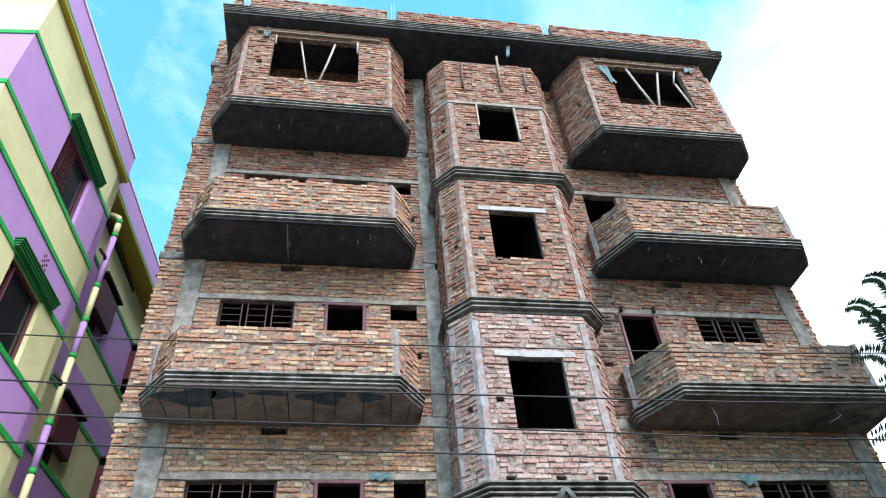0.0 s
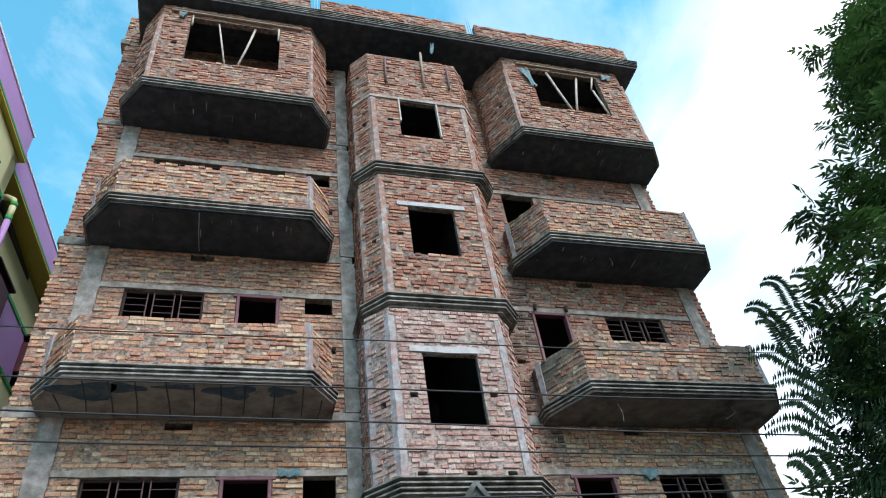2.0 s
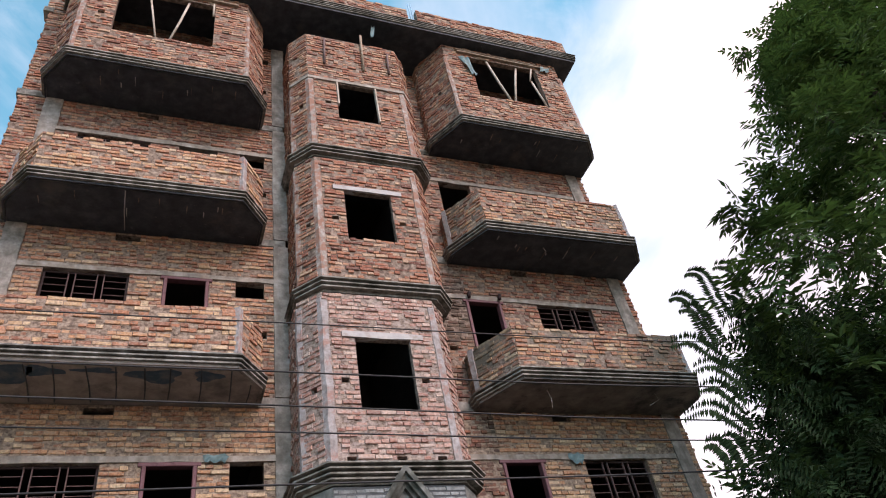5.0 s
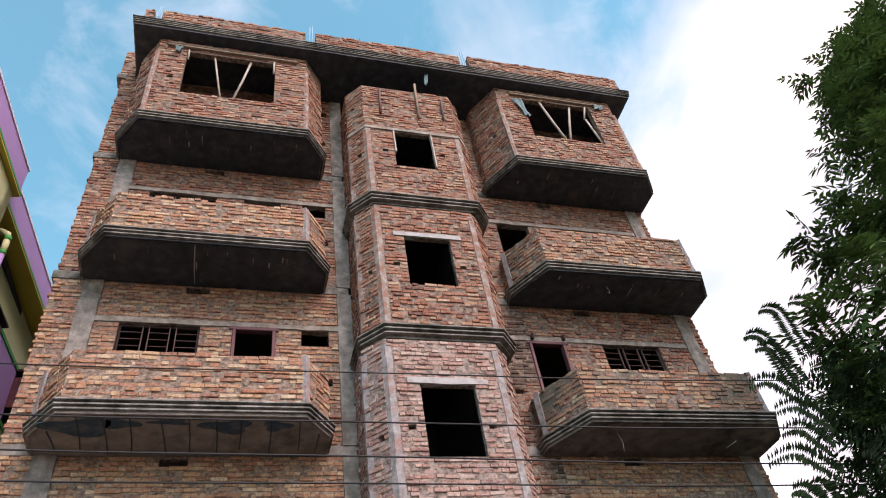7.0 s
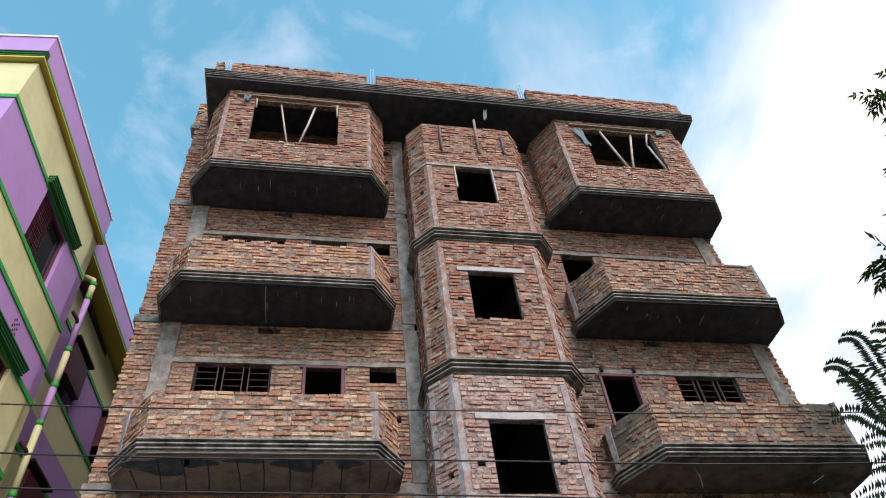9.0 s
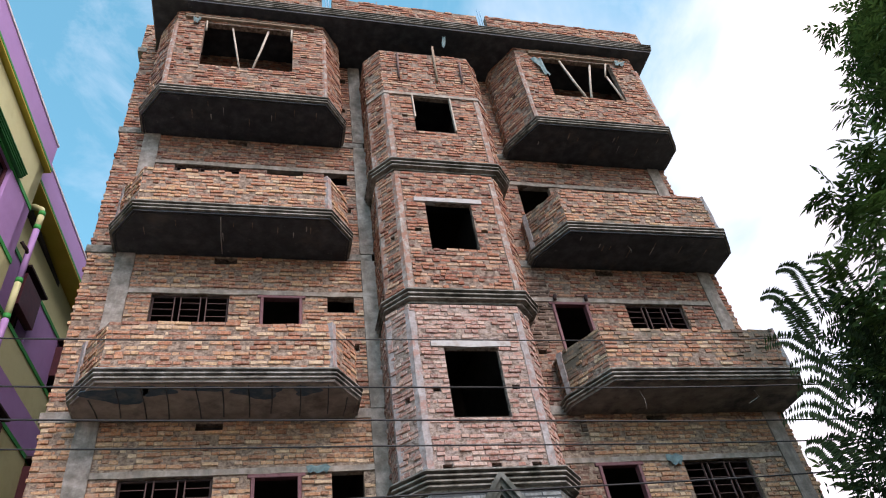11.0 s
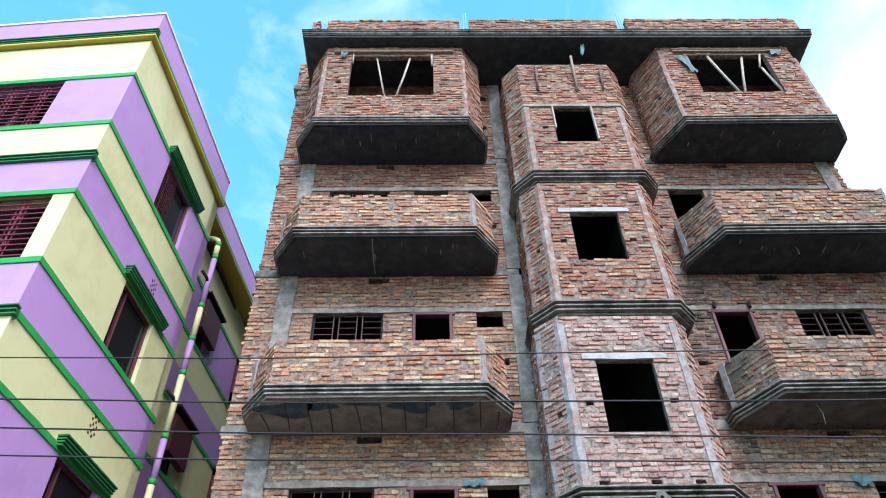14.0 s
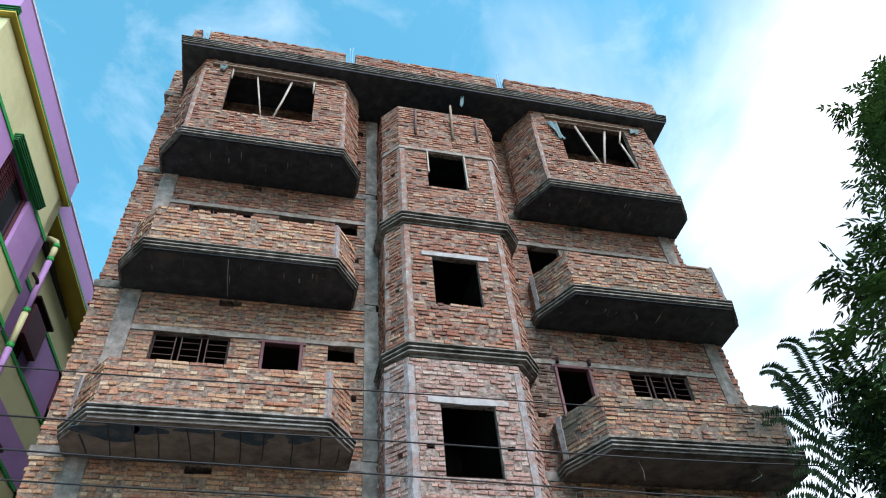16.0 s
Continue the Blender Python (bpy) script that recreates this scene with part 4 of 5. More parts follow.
def rag(name, origin, w, h, lean, seed, label):
    """A crumpled hanging sheet, a few millimetres thick."""
    r = random.Random(seed)
    nx, nz = 5, 7
    verts, faces = [], []
    for s in (0, 1):
        for j in range(nz + 1):
            for i in range(nx + 1):
                t = j / nz
                verts.append((origin[0] + (i / nx - 0.5) * w * (1 - 0.35 * t) + lean * t, origin[1] + 0.03 * math.sin(i * 1.9 + j * 0.8 + seed) + 0.006 * s, origin[2] - t * h + 0.02 * math.sin(i * 2.3 + seed)))
    k = (nx + 1) * (nz + 1)
    for j in range(nz):
        for i in range(nx):
            a = j * (nx + 1) + i
            q = (a, a + 1, a + nx + 2, a + nx + 1)
            faces.append(q)
            faces.append(tuple(k + c for c in q[::-1]))
    return tagged(mesh_object(name, verts, faces, teal_sheet, smooth=True), label, "cloth")


rag("hanging_cloth", (2.72, -1.06, 15.30), 0.22, 0.62, 0.16, 1, "faded teal cloth hanging at a window opening")
rag("hanging_cloth", (4.85, -1.08, 15.5), 0.32, 0.16, 0.0, 2, "faded teal cloth bundle under a beam")
rag("hanging_cloth", (-4.62, -1.08, 15.42), 0.16, 0.16, 0.0, 3, "faded teal cloth knot beside a window opening")
rag("hanging_cloth", (-2.2, -0.06, 6.06), 0.34, 0.10, 0.0, 5, "faded blue-grey rag stuffed beside a door lintel")
rag("hanging_cloth", (3.2, -0.06, 6.06), 0.28, 0.16, 0.0, 6, "faded teal rag stuffed beside a window lintel")
for x in (1.98, 2.58):
    tagged(rod("frame_peg", [(x, -0.08, 9.03), (x, -0.08, 9.08), (x + 0.02, -0.09, 9.13)], 0.035, iron, sides=6), "dark timber peg on a door frame head", "peg", "pegs on the door frame")
rag("hanging_cloth", (0.62, -1.10, 15.7), 0.10, 0.42, -0.06, 4, "torn strip of teal cloth under the roof slab")

# ---- roof ----
RP = [(-5.55, 0.3), (-5.55, -1.28), (5.74, -1.28), (5.74, 0.3)]
roof = empty("roof", "flat concrete roof slab with a stepped edge", "roof slab", kind="structure")
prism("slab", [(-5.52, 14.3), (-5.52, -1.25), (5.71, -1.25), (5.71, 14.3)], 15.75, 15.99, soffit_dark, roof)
sweep("moulding", ribs(16.0, 0.03, 4, 0.055, 0.02, -0.08), RP, moulding_dark, roof, "weathered stepped edge moulding")
segs = ((-5.08, -2.08), (-1.86, 1.52), (1.74, 5.70))
for i, (a, b) in enumerate(segs):
    pw = core("parapet_%d" % (i + 1), (a, -1.14), (b, -1.14), 16.0, 16.67 + 0.03 * i, [], 0.125, MORTAR["red"])
    tagged(pw, "low rough brick roof parapet", "parapet", kind="structure")
    bricks(pw, [((a, -1.14), (b, -1.14), 16.0, 16.69 + 0.03 * i, [])], "red", 150, 170 + i)
stub = core("parapet_stub", (-5.42, -1.14), (-5.24, -1.14), 16.0, 16.62, [], 0.125, MORTAR["red"])
tagged(stub, "broken end of the brick roof parapet", "parapet", kind="structure")
bricks(stub, [((-5.42, -1.14), (-5.24, -1.14), 16.0, 16.62, [])], "red", 60, 180)
for x in (-5.16, -5.19, -2.0, -1.94, 1.6, 1.66, -0.85):
    tagged(rod("rebar", [(x, -1.1, 16.0), (x + 0.01, -1.1, 16.5), (x + 0.02, -1.09, 17.0 + 0.1 * math.sin(x * 9))], 0.014 if x != -0.85 else 0.01, blue_pipe if x != -0.85 else rebar_mat), "upright bluish starter bar in the parapet gap", "starter bar", "starter bars on the roof")
# small pier at the end of the top storey
pier = core("wall_pier", (-5.86, 0), (-5.57, 0), 15.74, 16.7, [], 0.25, mortar)
tagged(pier, "brick pier at the end of the facade", "wall", kind="structure")
bricks(pier, [((-5.86, 0), (-5.57, 0), 15.74, 16.7, [])], "red", 80, 181)
tagged(box("slab_edge_pier", (-5.9, -0.04, 15.58), (-5.72, 0.24, 15.735), moulding_dark), "short concrete ledge under a brick pier", "ledge", kind="structure")
# rain pipe beside the bay
tagged(rod("drain_pipe", [(-1.36, -0.12, 0.0), (-1.36, -0.12, 3.0), (-1.38, -0.12, 5.2)], 0.035, material("rust_red_pipe", ((0.24, 0.10, 0.075), (0.34, 0.16, 0.12)), 12, 0.6)), "rust-red drain pipe beside the stair bay", "drain pipe")

for x, z, l in ((2.6, 6.78, 0.30), (4.6, 6.78, 0.22), (3.4, 9.82, 0.16)):
    tagged(rod("hanging_wire", [(x, -0.7, z + 0.02), (x + 0.03, -0.71, z - l * 0.5), (x + 0.01 - 0.2 * (x > 4), -0.7, z - l)], 0.005, lintel_mat, sides=5), "loose thin wire hanging under a balcony slab", "wire", "loose wires under balconies")

# ---- painted neighbour house ----
PH = radians(4.5)
PC = Vector((-7.9, -2.45))
PD = Vector((math.sin(PH), math.cos(PH)))       # back along the side wall
PN = Vector((math.cos(PH), -math.sin(PH)))      # out of the side wall
SIDE, FRONT, REC, SIDE2 = 4.15, 9.0, 0.6, 11.0
house = empty("neighbour_house", "lilac and pale yellow painted house with green trim lines", "house")


def hp(s, o=0.0):
    """Plan point: s back along the side wall, o out of it."""
    return tuple(PC + PD * s + PN * o)


def house_path(o=0.0):
    return [tuple(Vector(hp(0)) - PN * FRONT - PD * o), tuple(Vector(hp(0)) + PN * o - PD * o), hp(SIDE, o)]


BANDS = ((0, 3.25, yellow), (3.25, 4.13, purple), (4.13, 4.98, yellow), (4.98, 6.30, purple), (6.30, 7.17, yellow), (7.17, 8.03, purple),
         (8.03, 9.38, yellow), (9.38, 10.19, purple), (10.19, 11.03, yellow), (11.03, 12.41, purple), (12.41, 13.52, yellow))
GRILLE = {4.98: 0.42, 8.03: 0.30, 11.03: 1.2}
WIN = {4.98: (1.9, 3.1), 8.03: (1.93, 3.12), 11.03: (1.85, 3.1)}
for z0, z1, mt in BANDS:
    hs = [(WIN[z0][0], WIN[z0][1], z0 + 0.03, z1 - 0.03)] if z0 in WIN else []
    core("wall_band", hp(0), hp(SIDE), z0, z1, hs, 0.25, mt, house)
    hf = [(FRONT - 3.6, FRONT - GRILLE[z0], z0 + 0.02, z1 - 0.03)] if z0 in WIN else []
    a = tuple(Vector(hp(0)) - PN * FRONT)
    b = tuple(Vector(hp(0)) - PN * 0.251)
    core("wall_band", a, b, z0, z1, hf, 0.25, mt, house)
    core("wall_band", hp(SIDE, -REC), hp(SIDE + SIDE2, -REC), z0, z1, [(1.7, 2.7, z0 + 0.03, z1 - 0.03), (4.4, 5.4, z0 + 0.03, z1 - 0.03)] if z0 in WIN else [], 0.25, mt, house)
    core("wall_band", hp(SIDE - 0.001, 0), hp(SIDE - 0.001, -REC - 0.2), z0, z1, [], 0.25, mt, house)
for z in (3.25, 4.98, 6.30, 8.03, 9.38, 11.03, 12.41):
    sweep("trim_line", [(-0.02, z - 0.05), (0.02, z - 0.05), (0.02, z + 0.045), (-0.02, z + 0.045)], house_path(), green, house, "bright green painted trim line")
    sweep("trim_line", [(-0.02, z - 0.05), (0.02, z - 0.05), (0.02, z + 0.045), (-0.02, z + 0.045)], [hp(SIDE + 0.26, -REC), hp(SIDE + SIDE2, -REC)], green, house, "bright green painted trim line")
for z in (4.13, 7.17, 10.19):
    hpth = house_path()
    sweep("trim_line", [(-0.02, z - 0.05), (0.02, z - 0.05), (0.02, z + 0.05), (-0.02, z + 0.05)], hpth[1:], green, house, "bright green painted trim line")
    sweep("front_cornice", ribs(z + 0.06, 0.07, 3, 0.06, 0.02, -0.02), [hpth[0], tuple(Vector(hpth[1]) + PN * 0.06)], dark_green, house, "dark green stepped cornice")
# roof: projecting eaves, stepped green cornice, parapet and coping
pts = house_path()
full = [pts[0], pts[1], hp(SIDE), hp(SIDE, -0.28), hp(SIDE + SIDE2, -0.28)]
eave = [tuple(q) for q in offset_path(full, 0.10)]
back = [tuple(Vector(hp(SIDE + SIDE2, 0)) - PN * FRONT)]
prism("eave_slab", eave + back, 13.56, 13.60, shaded_yellow, house, "yellow eaves soffit with its shade in the colour")
sweep("cornice", ribs(13.79, 0.11, 3, 0.06, 0.02, 0.0), [full[0], tuple(Vector(full[1]) + PN * 0.112)], dark_green, house, "dark green stepped cornice")
sweep("trim_line", [(0.0, 13.604), (0.108, 13.604), (0.108, 13.66), (0.0, 13.66)], full[1:], green, house, "bright green painted trim line")
sweep("fascia", [(0.0, 13.661), (0.085, 13.661), (0.085, 13.79), (0.0, 13.79)], full[1:], purple, house)
sweep("parapet", [(-0.02, 13.792), (0.07, 13.792), (0.07, 14.36), (-0.02, 14.36)], full, purple, house)
sweep("coping", [(-0.03, 14.362), (0.09, 14.362), (0.09, 14.42), (-0.03, 14.42)], full, white_trim, house, "white parapet coping")
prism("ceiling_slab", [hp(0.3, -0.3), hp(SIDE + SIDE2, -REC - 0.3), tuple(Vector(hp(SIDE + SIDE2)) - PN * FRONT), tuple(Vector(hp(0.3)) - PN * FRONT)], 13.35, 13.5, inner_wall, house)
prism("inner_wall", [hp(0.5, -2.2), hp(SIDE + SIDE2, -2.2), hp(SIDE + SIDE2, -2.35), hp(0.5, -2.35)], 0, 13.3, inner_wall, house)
pm = Matrix.Translation((PC.x, PC.y, 0)) @ Matrix.Rotation(-PH, 4, "Z")     # local x out of the side wall, local y back along it


def sunshade(s0, s1, z, mat=dark_green):
    bm = bmesh.new()
    for k in range(4):
        add_box(bm, (0.0, s0 - 0.01 + 0.008 * k, z - 0.042 * (k + 1)), (0.15 - 0.018 * k, s1 + 0.01 - 0.008 * k, z - 0.042 * k - 0.014), 0.003, pm)
    add_box(bm, (0.0, s0 + 0.03, z - 0.15), (0.07, s1 - 0.03, z - 0.001), 0, pm)
    return part("sunshade", bm, mat, house, "dark green stepped sunshade over a window")


for z0, (s0, s1) in WIN.items():
    z1 = {4.98: 6.30, 8.03: 9.38, 11.03: 12.41}[z0]
    sunshade(s0 - 0.16, s1 + 0.26, z1 + 0.16)
    w = tagged(new("window"), "dark window with maroon frame and half-open shutter")
    w.parent = house
    for a, b in ((s0 + 0.002, s0 + 0.06), (s1 - 0.06, s1 - 0.002), (s0 + 0.24, s0 + 0.28)):
        box("window_frame", (-0.14, a, z0 + 0.036), (-0.07, b, z1 - 0.036), maroon, w, m=pm)
    box("window_frame", (-0.138, s0 + 0.062, z1 - 0.11), (-0.072, s1 - 0.062, z1 - 0.037), maroon, w, m=pm)
    box("pane", (-0.112, s0 + 0.29, z0 + 0.04), (-0.104, s1 - 0.062, z1 - 0.112), glass, w, m=pm, bevel=0)
    if z0 == 11.03:
        for i in range(9):
            s = s0 + 0.08 + i * 0.055
            box("grille_bar", (-0.06, s, z0 + 0.04), (-0.048, s + 0.012, z1 - 0.12), maroon, w, m=pm, bevel=0)
        for i in range(14):
            z = z0 + 0.08 + i * 0.085
            box("grille_bar", (-0.047, s0 + 0.062, z), (-0.036, s0 + 0.58, z + 0.012), maroon, w, m=pm, bevel=0)
# gridded verandah windows of the front
for z0, z1, ge in ((5.00, 6.27, 0.42), (8.05, 9.35, 0.30), (11.05, 12.38, 1.2)):
    w = tagged(new("window"), "front verandah opening with a maroon iron grille")
    w.parent = house
    for i in range(13):
        z = z0 + 0.05 + (z1 - z0 - 0.08) * i / 12
        box("grille_bar", (-3.598, 0.06, z - 0.008), (-ge - 0.002, 0.075, z + 0.008), grille_red, w, m=pm, bevel=0)
    for i in range(9):
        x = -3.58 + i * (3.56 - ge) / 8
        box("grille_bar", (x - 0.014, 0.076, z0 + 0.02), (x + 0.014, 0.092, z1), grille_red, w, m=pm, bevel=0)
        if i % 2:
            for d in (-0.07, 0.07):
                box("grille_bar", (x + d - 0.006, 0.076, z0 + 0.02), (x + d + 0.006, 0.09, z1), grille_red, w, m=pm, bevel=0)
            for zz in (0.3, 0.7):
                rod("grille_ring", [tuple(pm @ Vector((x + 0.05 * math.cos(q * 0.7854), 0.07, z0 + zz * (z1 - z0) + 0.05 * math.sin(q * 0.7854)))) for q in range(9)], 0.007, grille_red, w, sides=5)
    box("sill_board", (-3.59, 0.03, z0 + 0.0), (-ge - 0.01, 0.2, z0 + 0.05), grille_red, w, m=pm)
# recessed part: dark windows with maroon shutters and shade boxes
for z0 in WIN:
    for s in (1.7, 4.4):
        w = tagged(new("window"), "dark recessed window with a maroon shutter box")
        w.parent = house
        z1 = z0 + 1.34
        box("shutter", (-REC + 0.004, SIDE + s - 0.05, z0 + 0.35), (-REC + 0.16, SIDE + s + 0.9, z0 + 1.15), maroon, w, m=pm)
        box("hood", (-REC + 0.004, SIDE + s - 0.08, z1 - 0.04), (-REC + 0.20, SIDE + s + 1.08, z1 + 0.02), iron, w, m=pm)
        box("window_frame", (-REC - 0.12, SIDE + s + 0.47, z0 + 0.04), (-REC - 0.06, SIDE + s + 0.53, z1 - 0.05), maroon, w, m=pm)
# lattice vents pressed into the wall
for s, z in ((2.62, 9.70), (2.34, 6.80)):
    v = tagged(new("lattice_vent"), "small lattice air vent in the painted wall")
    v.parent = house
    for i in range(4):
        for j in range(6):
            if (i + j) % 2 == 0:
                box("vent_hole", (0.002, s + i * 0.055, z + j * 0.055), (0.006, s + i * 0.055 + 0.04, z + j * 0.055 + 0.04), maroon, v, m=pm, bevel=0)
# soil pipe at the inner corner, painted to follow the bands
pipe = tagged(new("soil_pipe"), "wall pipe painted in the lilac and yellow of the bands")
pipe.parent = house
px, py = -0.02, SIDE + 0.54


def pw_(x, y, z):
    return tuple(pm @ Vector((x, y, z)))


for z0, z1, mt in BANDS:
    if z0 >= 12.41:
        z1 = 12.8
    rod("pipe_length", [pw_(px, py, z0 + 0.001), pw_(px, py, z1 - 0.001)], 0.062, mt, pipe, sides=12)
    rod("pipe_collar", [pw_(px, py, z1 - 0.06), pw_(px, py, z1 + 0.05)], 0.068, green, pipe, "green painted pipe collar", sides=10)
rod("pipe_elbow", [pw_(px, py, 12.8), pw_(px - 0.03, py, 12.93), pw_(px - 0.18, py + 0.02, 13.03), pw_(-REC, py + 0.02, 13.05)], 0.062, yellow, pipe, sides=10)
for z in (11.75, 8.8, 5.8):
    rod("pipe_branch", [pw_(px, py, z - 0.1), pw_(px, py - 0.1, z - 0.02), pw_(px - 0.05, SIDE + 0.26, z + 0.02)], 0.034, iron, pipe, sides=8)
rod("cable_conduit", [pw_(-0.1, SIDE + 0.62, 3.0), pw_(-0.1, SIDE + 0.62, 10.6)], 0.02, yellow, pipe)
# small roof finials
for s in (-1.7, -0.2):
    q = Vector(hp(0)) + PN * (s + 0.1)
    rod("finial", [(q.x, q.y, 14.42), (q.x, q.y, 14.50), (q.x + 0.03, q.y, 14.56)], 0.03, iron, house, "small dark fitting on the parapet")

# ---- overhead cables ----
CY = -3.5
for (xa, za), (xb, zb), r0, sag in (((-6.16, 5.72), (2.8, 5.80), 0.0068, 0.05), ((-6.0, 5.24), (2.8, 5.18), 0.0081, 0.05), ((-5.9, 4.93), (2.4, 4.76), 0.0081, 0.03), ((-5.8, 4.66), (2.3, 4.52), 0.0074, 0.03),
                                   ((-5.7, 4.07), (2.3, 4.17), 0.0081, 0.02), ((-5.2, 3.72), (1.5, 3.50), 0.0074, 0.06), ((-5.2, 3.64), (1.5, 3.40), 0.0062, 0.02)):
    slope = (zb - za) / (xb - xa)
    x0, x1 = -30.0, 30.0
    pts = []
    for i in range(61):
        x = x0 + (x1 - x0) * i / 60
        t = (x - xa) / (xb - xa)
        pts.append((x, CY + 0.02 * math.sin(x), za + slope * (x - xa) - sag * 4 * t * (1 - t) * (0.25 if not 0 <= t <= 1 else 1)))
    tagged(rod("overhead_cable", pts, r0, rubber, sides=6), "black overhead cable strung along the street", "cable", "overhead cables")
for x in (-30.0, 30.0):
    pole = empty("utility_pole", "grey concrete street utility pole carrying cables", "utility pole", "utility poles")
    rod("pole", [(x, CY + 0.12, 0), (x, CY + 0.12, 4), (x, CY + 0.12, 8)], 0.14, concrete, pole, sides=12, taper=0.7)
    rod("cross_arm", [(x, CY + 0.12, 5.7), (x, CY - 0.1, 5.7)], 0.03, iron, pole)


# ---- trees ----
def leaf_blade(verts, faces, base, d, up, length, width):
    side = d.cross(up).normalized()
    tip = base + d * length - up * (0.10 * length)
    mid = base + d * (length * 0.45) + up * (0.03 * length)
    k = len(verts)
    verts += [base, mid + side * width / 2, tip, mid - side * width / 2]
    faces.append((k, k + 1, k + 2, k + 3))


def pinnate(verts, faces, base, d, length, pairs, leaf, width, droop, r, sweepb=0.6, shake=0.15, hang=0.0):
    """One compound leaf: a curved stalk with pairs of leaflets."""
    p = base.copy()
    d = d.normalized()
    stepl = length / pairs
    for i in range(pairs):
        d = (d + Vector((0, 0, -droop))).normalized()
        p = p + d * stepl
        side = d.cross(Vector((0, 0, 1)))
        side = side.normalized() if side.length > 1e-3 else Vector((1, 0, 0))
        up = side.cross(d).normalized()
        k = math.sin(math.pi * (0.15 + 0.8 * (i + 0.5) / pairs)) ** 0.5
        for s in (-1, 1):
            dl = (side * s + d * sweepb + Vector((r.uniform(-shake, shake), r.uniform(-shake, shake), r.uniform(-1.6 * shake, 0.7 * shake) - hang))).normalized()
            leaf_blade(verts, faces, p, dl, up, leaf * k * r.uniform(0.8, 1.15), width)
    leaf_blade(verts, faces, p, d, Vector((0, 0, 1)) if abs(d.z) < 0.9 else Vector((1, 0, 0)), leaf, width)


def limb(parent, pts, r0, r1):
    rod("limb", pts, r0, bark, parent, sides=7, taper=r1 / r0)


def street_tree():
    r = random.Random(31)
    ob = empty("street_tree", "tall dense tree with dark narrow compound leaves", "tree")
    bx, by = 8.4, -4.6
    trunk = [(bx, by, 0), (bx + 0.05, by, 2.5), (bx - 0.05, by + 0.05, 5.5), (bx + 0.05, by, 9.0), (bx + 0.4, by, 12.0), (bx + 1.5, by, 14.6)]
    rod("trunk", trunk, 0.26, bark, ob, sides=12, taper=0.2)
    verts, faces = [], []

    PROFILE = ((0.0, 5.4), (6.4, 5.5), (7.5, 4.85), (8.5, 4.05), (9.8, 3.1), (10.7, 2.5), (11.4, 2.05), (13.0, 1.6), (14.2, 0.95), (15.0, 0.5))

    def reach_at(z, g):
        base = 1.0
        for (za, ra), (zb, rb) in zip(PROFILE, PROFILE[1:]):
            if za <= z <= zb:
                base = ra + (rb - ra) * (z - za) / (zb - za)
        if z < 1.8:
            base -= (1.8 - z) * 1.2
        return base * (1 + 0.05 * math.sin(3 * g + 1.9 * z) + 0.04 * math.sin(5 * g - 2.7 * z))
    for i in range(44):
        ze = 2.0 + 12.4 * (i / 44)
        g = i * 2.4
        reach = 0.8 * reach_at(ze, g)
        cx = bx + max(0.0, ze - 11.5) * 0.5
        end = Vector((cx + math.cos(g) * reach, by + math.sin(g) * reach * 0.5, ze))
        st = Vector((bx + max(0.0, ze - 12.0) * 0.5, by, max(0.8, ze - 0.35 * reach - 0.3)))
        limb(ob, [st, (st + end) / 2 + Vector((0, 0, 0.25)), end], 0.05, 0.01)
    # lobes of foliage on the branch ends, each a loose heap of compound leaves
    def lobe(c, size, out, count):
        for k in range(count):
            p = c + Vector((r.gauss(0, 0.42), r.gauss(0, 0.42), r.gauss(0, 0.34))) * size
            for q in range(5):
                d = (out * 0.8 + Vector((r.gauss(0, .7), r.gauss(0, .7), r.gauss(0, .5)))).normalized()
                pinnate(verts, faces, p, d, r.uniform(0.34, 0.52), r.randint(4, 5), r.uniform(0.17, 0.24), 0.060, 0.09, r, 0.8, 0.2)
    for i in range(285):
        z = 0.9 + 13.3 * r.random() ** 1.15
        g = r.uniform(0, 2 * math.pi)
        size = r.uniform(0.45, 0.85)
        rad = (reach_at(z, g) - 0.18 - 0.45 * size) * r.random() ** 0.33
        cx = bx + max(0.0, z - 11.5) * 0.5
        c = Vector((cx + math.cos(g) * rad, by + math.sin(g) * rad * 0.5, z))
        lobe(c, size, Vector((math.cos(g), math.sin(g), r.uniform(-0.2, 0.4))).normalized(), r.randint(5, 8))
    for i in range(175):
        c = Vector((r.uniform(3.2, 9.5), by + r.uniform(0.6, 2.2), 0.9 + 6.0 * r.random() ** 1.25))
        if c.x < 3.4 + 0.5 * max(0.0, c.z - 4.0) + 0.15 * abs(c.z - 3.2):
            continue
        lobe(c, r.uniform(0.4, 0.7), Vector((-0.3, -0.5, 0.1)), r.randint(5, 7))
    crown = mesh_object("crown", verts, faces, leaf_dark, ob)
    tagged(crown, kind="stuff")
    return ob


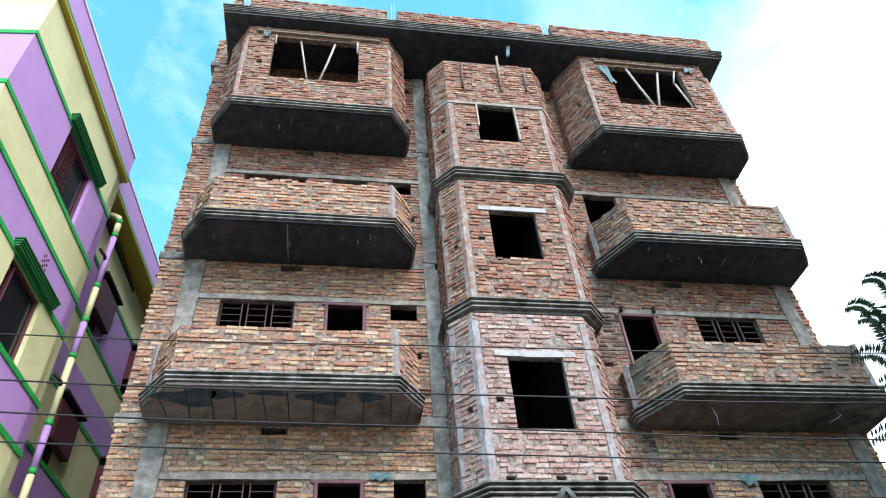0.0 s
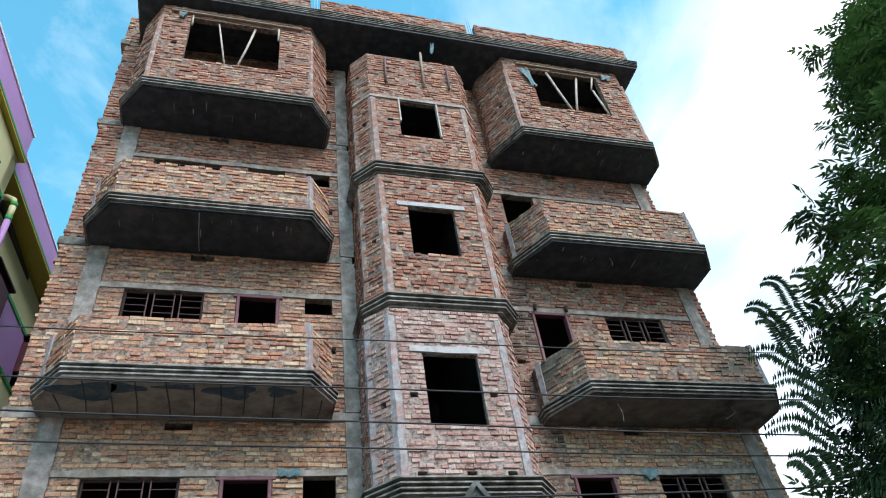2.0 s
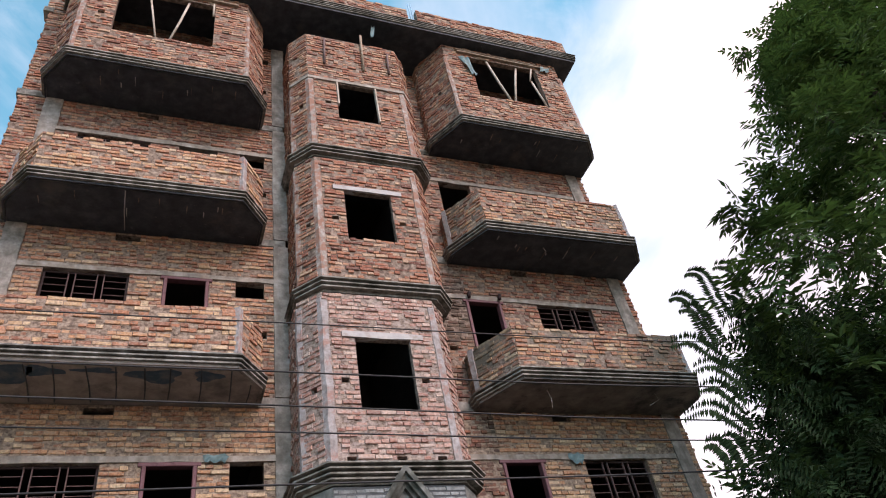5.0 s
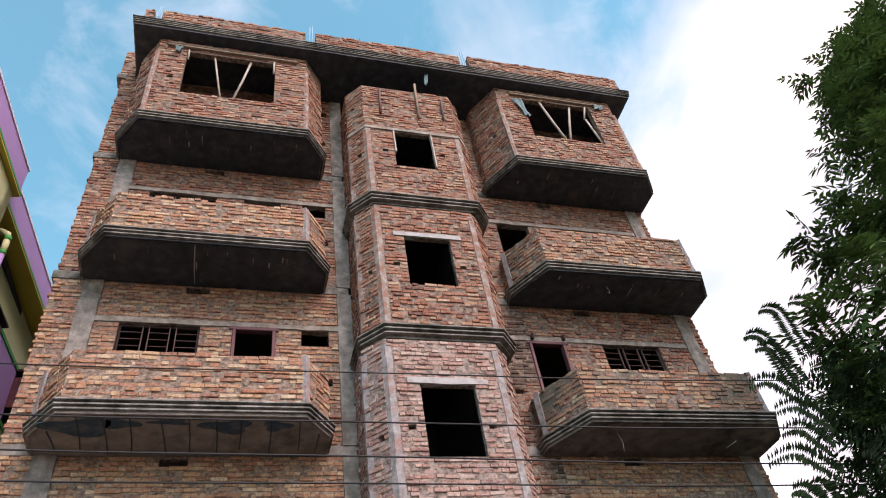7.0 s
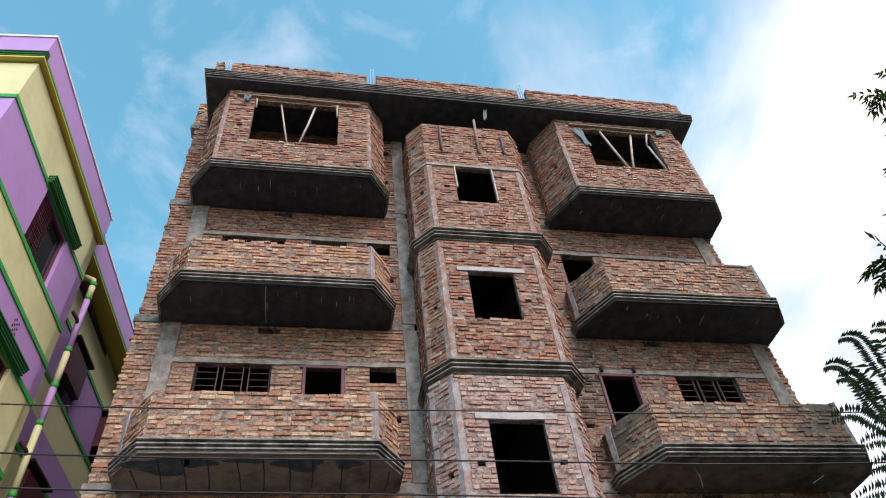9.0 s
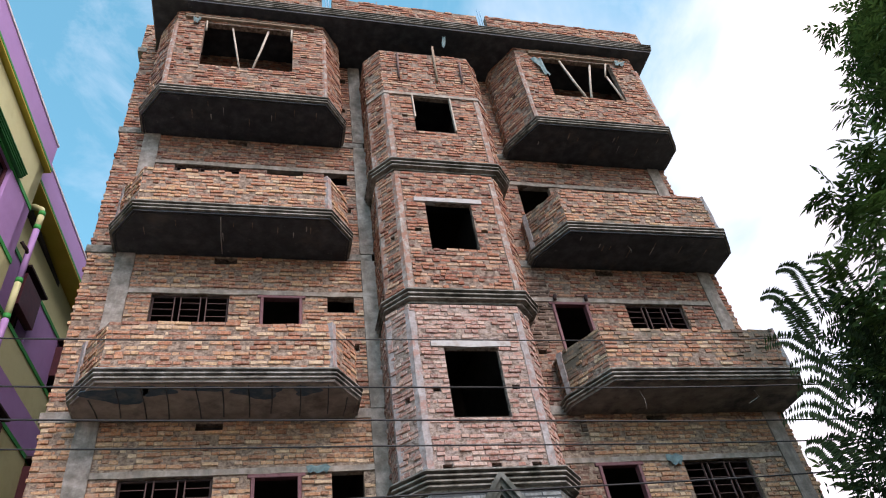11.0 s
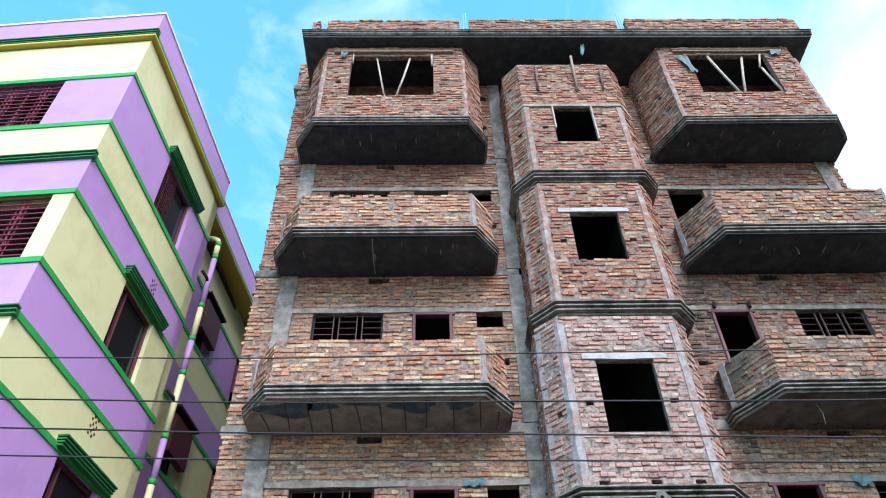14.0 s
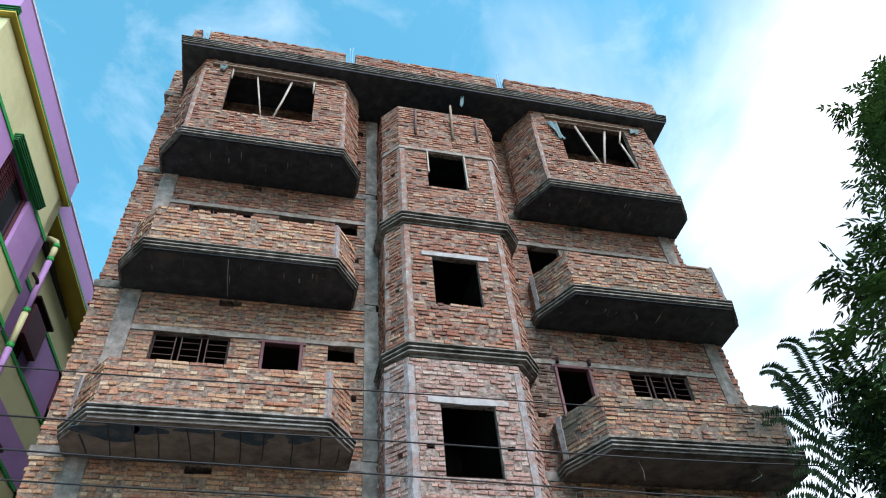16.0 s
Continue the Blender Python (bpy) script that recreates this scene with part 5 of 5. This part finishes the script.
def arch_frond(verts, faces, base, tip, leaf, pairs, r):
    """One long frond that rises, then curls over at its tip, with close pairs of short hanging leaflets."""
    axis = tip - base
    n = axis.length
    curl = Vector((-0.30 * n, 0.02, 0.0))
    side = axis.cross(Vector((0.25, 1, 0.1))).normalized()
    prev = base
    for i in range(pairs):
        s = (i + 0.6) / pairs
        over = max(0.0, s - 0.6) / 0.4
        p = base + axis * (s * 1.08) + curl * over ** 1.6 + Vector((0, 0, 0.10 * n * math.sin(math.pi * s) - 0.26 * n * over ** 2))
        way = (p - prev).normalized() if i else axis.normalized()
        prev = p
        sd = (side + way.cross(Vector((0, 1, 0.2)))).normalized() if over else side
        k = 0.65 + 0.35 * math.sin(math.pi * min(1.0, 0.2 + 0.75 * s))
        for w in (-1, 1):
            dl = (sd * w * 0.9 + Vector((0, 0.25 * w, -0.35)) + way * 0.25 + Vector((r.gauss(0, .06), r.gauss(0, .06), r.gauss(0, .06)))).normalized()
            leaf_blade(verts, faces, p, dl, dl.cross(way).normalized(), leaf * k * r.uniform(0.85, 1.1), leaf * 0.27)


def frond_tree():
    r = random.Random(8)
    ob = empty("feathery_tree", "young tree with long drooping feathery fronds", "tree")
    by = -4.5
    rod("trunk", [(4.6, by + 0.7, 0), (4.4, by + 0.7, 2.0), (3.6, by + 0.6, 4.2)], 0.08, bark, ob, sides=10, taper=0.5)
    verts, faces = [], []

    def edge(z):
        return 2.12 + 0.50 * (z - 3.85)
    # inner fronds: a loose sloping edge, denser towards the trunk
    for k in range(260):
        z = r.uniform(2.3, 5.5)
        b = Vector((edge(z) + 0.26 + 2.3 * r.random() ** 1.1, by + r.uniform(-0.4, 0.6), z))
        g = r.uniform(-1.5, 1.2)
        arch_frond(verts, faces, b, b + Vector((math.sin(g) * 0.42 - 0.10, r.uniform(-0.35, 0.35), 0.06 + 0.30 * math.cos(g))), r.uniform(0.08, 0.115), r.randint(11, 15), r)
    for k in range(330):
        z = r.uniform(2.3, 5.3)
        b = Vector((edge(z) + 0.30 + 2.3 * r.random(), by + r.uniform(-0.3, 0.8), z))
        for q in range(4):
            d = Vector((r.gauss(-0.3, .7), r.gauss(-0.3, .6), r.gauss(0.0, .5))).normalized()
            pinnate(verts, faces, b, d, r.uniform(0.25, 0.4), 5, r.uniform(0.10, 0.15), 0.042, 0.12, r, 0.7, 0.25)
    for k in range(9):
        z = 3.0 + 0.27 * k
        e = Vector((edge(z) + 0.5 + 0.3 * (k % 3), by + 0.25 + 0.1 * (k % 4), z))
        s = Vector((3.9, by + 0.65, z * 0.5 + 1.4))
        limb(ob, [s, (s + e) / 2 + Vector((0.1, 0, -0.05)), e], 0.016, 0.006)
    # the long outer fronds that stand clear of the crown
    for x0, z0, x1, z1 in ((2.19, 5.30, 2.19, 5.90), (1.84, 4.96, 1.83, 5.54), (1.95, 4.96, 1.85, 5.38), (2.77, 5.59, 2.60, 6.02), (1.88, 4.73, 1.56, 4.95), (2.04, 4.49, 1.69, 4.69), (1.86, 4.27, 1.62, 4.46),
                           (1.81, 4.03, 1.39, 4.22), (1.59, 3.72, 1.57, 3.95), (1.46, 3.74, 1.37, 3.90), (2.69, 5.32, 2.30, 5.31), (2.53, 5.02, 2.30, 5.14), (2.42, 5.2, 2.54, 5.6)):
        n = math.hypot(x1 - x0, z1 - z0)
        arch_frond(verts, faces, Vector((x0 + 0.10, by - 0.2, z0 - 0.06)), Vector((x1 + 0.05, by - 0.22, z1)), 0.105, int(14 + 40 * n), r)
    tagged(mesh_object("crown", verts, faces, leaf_backlit, ob), kind="stuff")
    return ob


street_tree()
frond_tree()
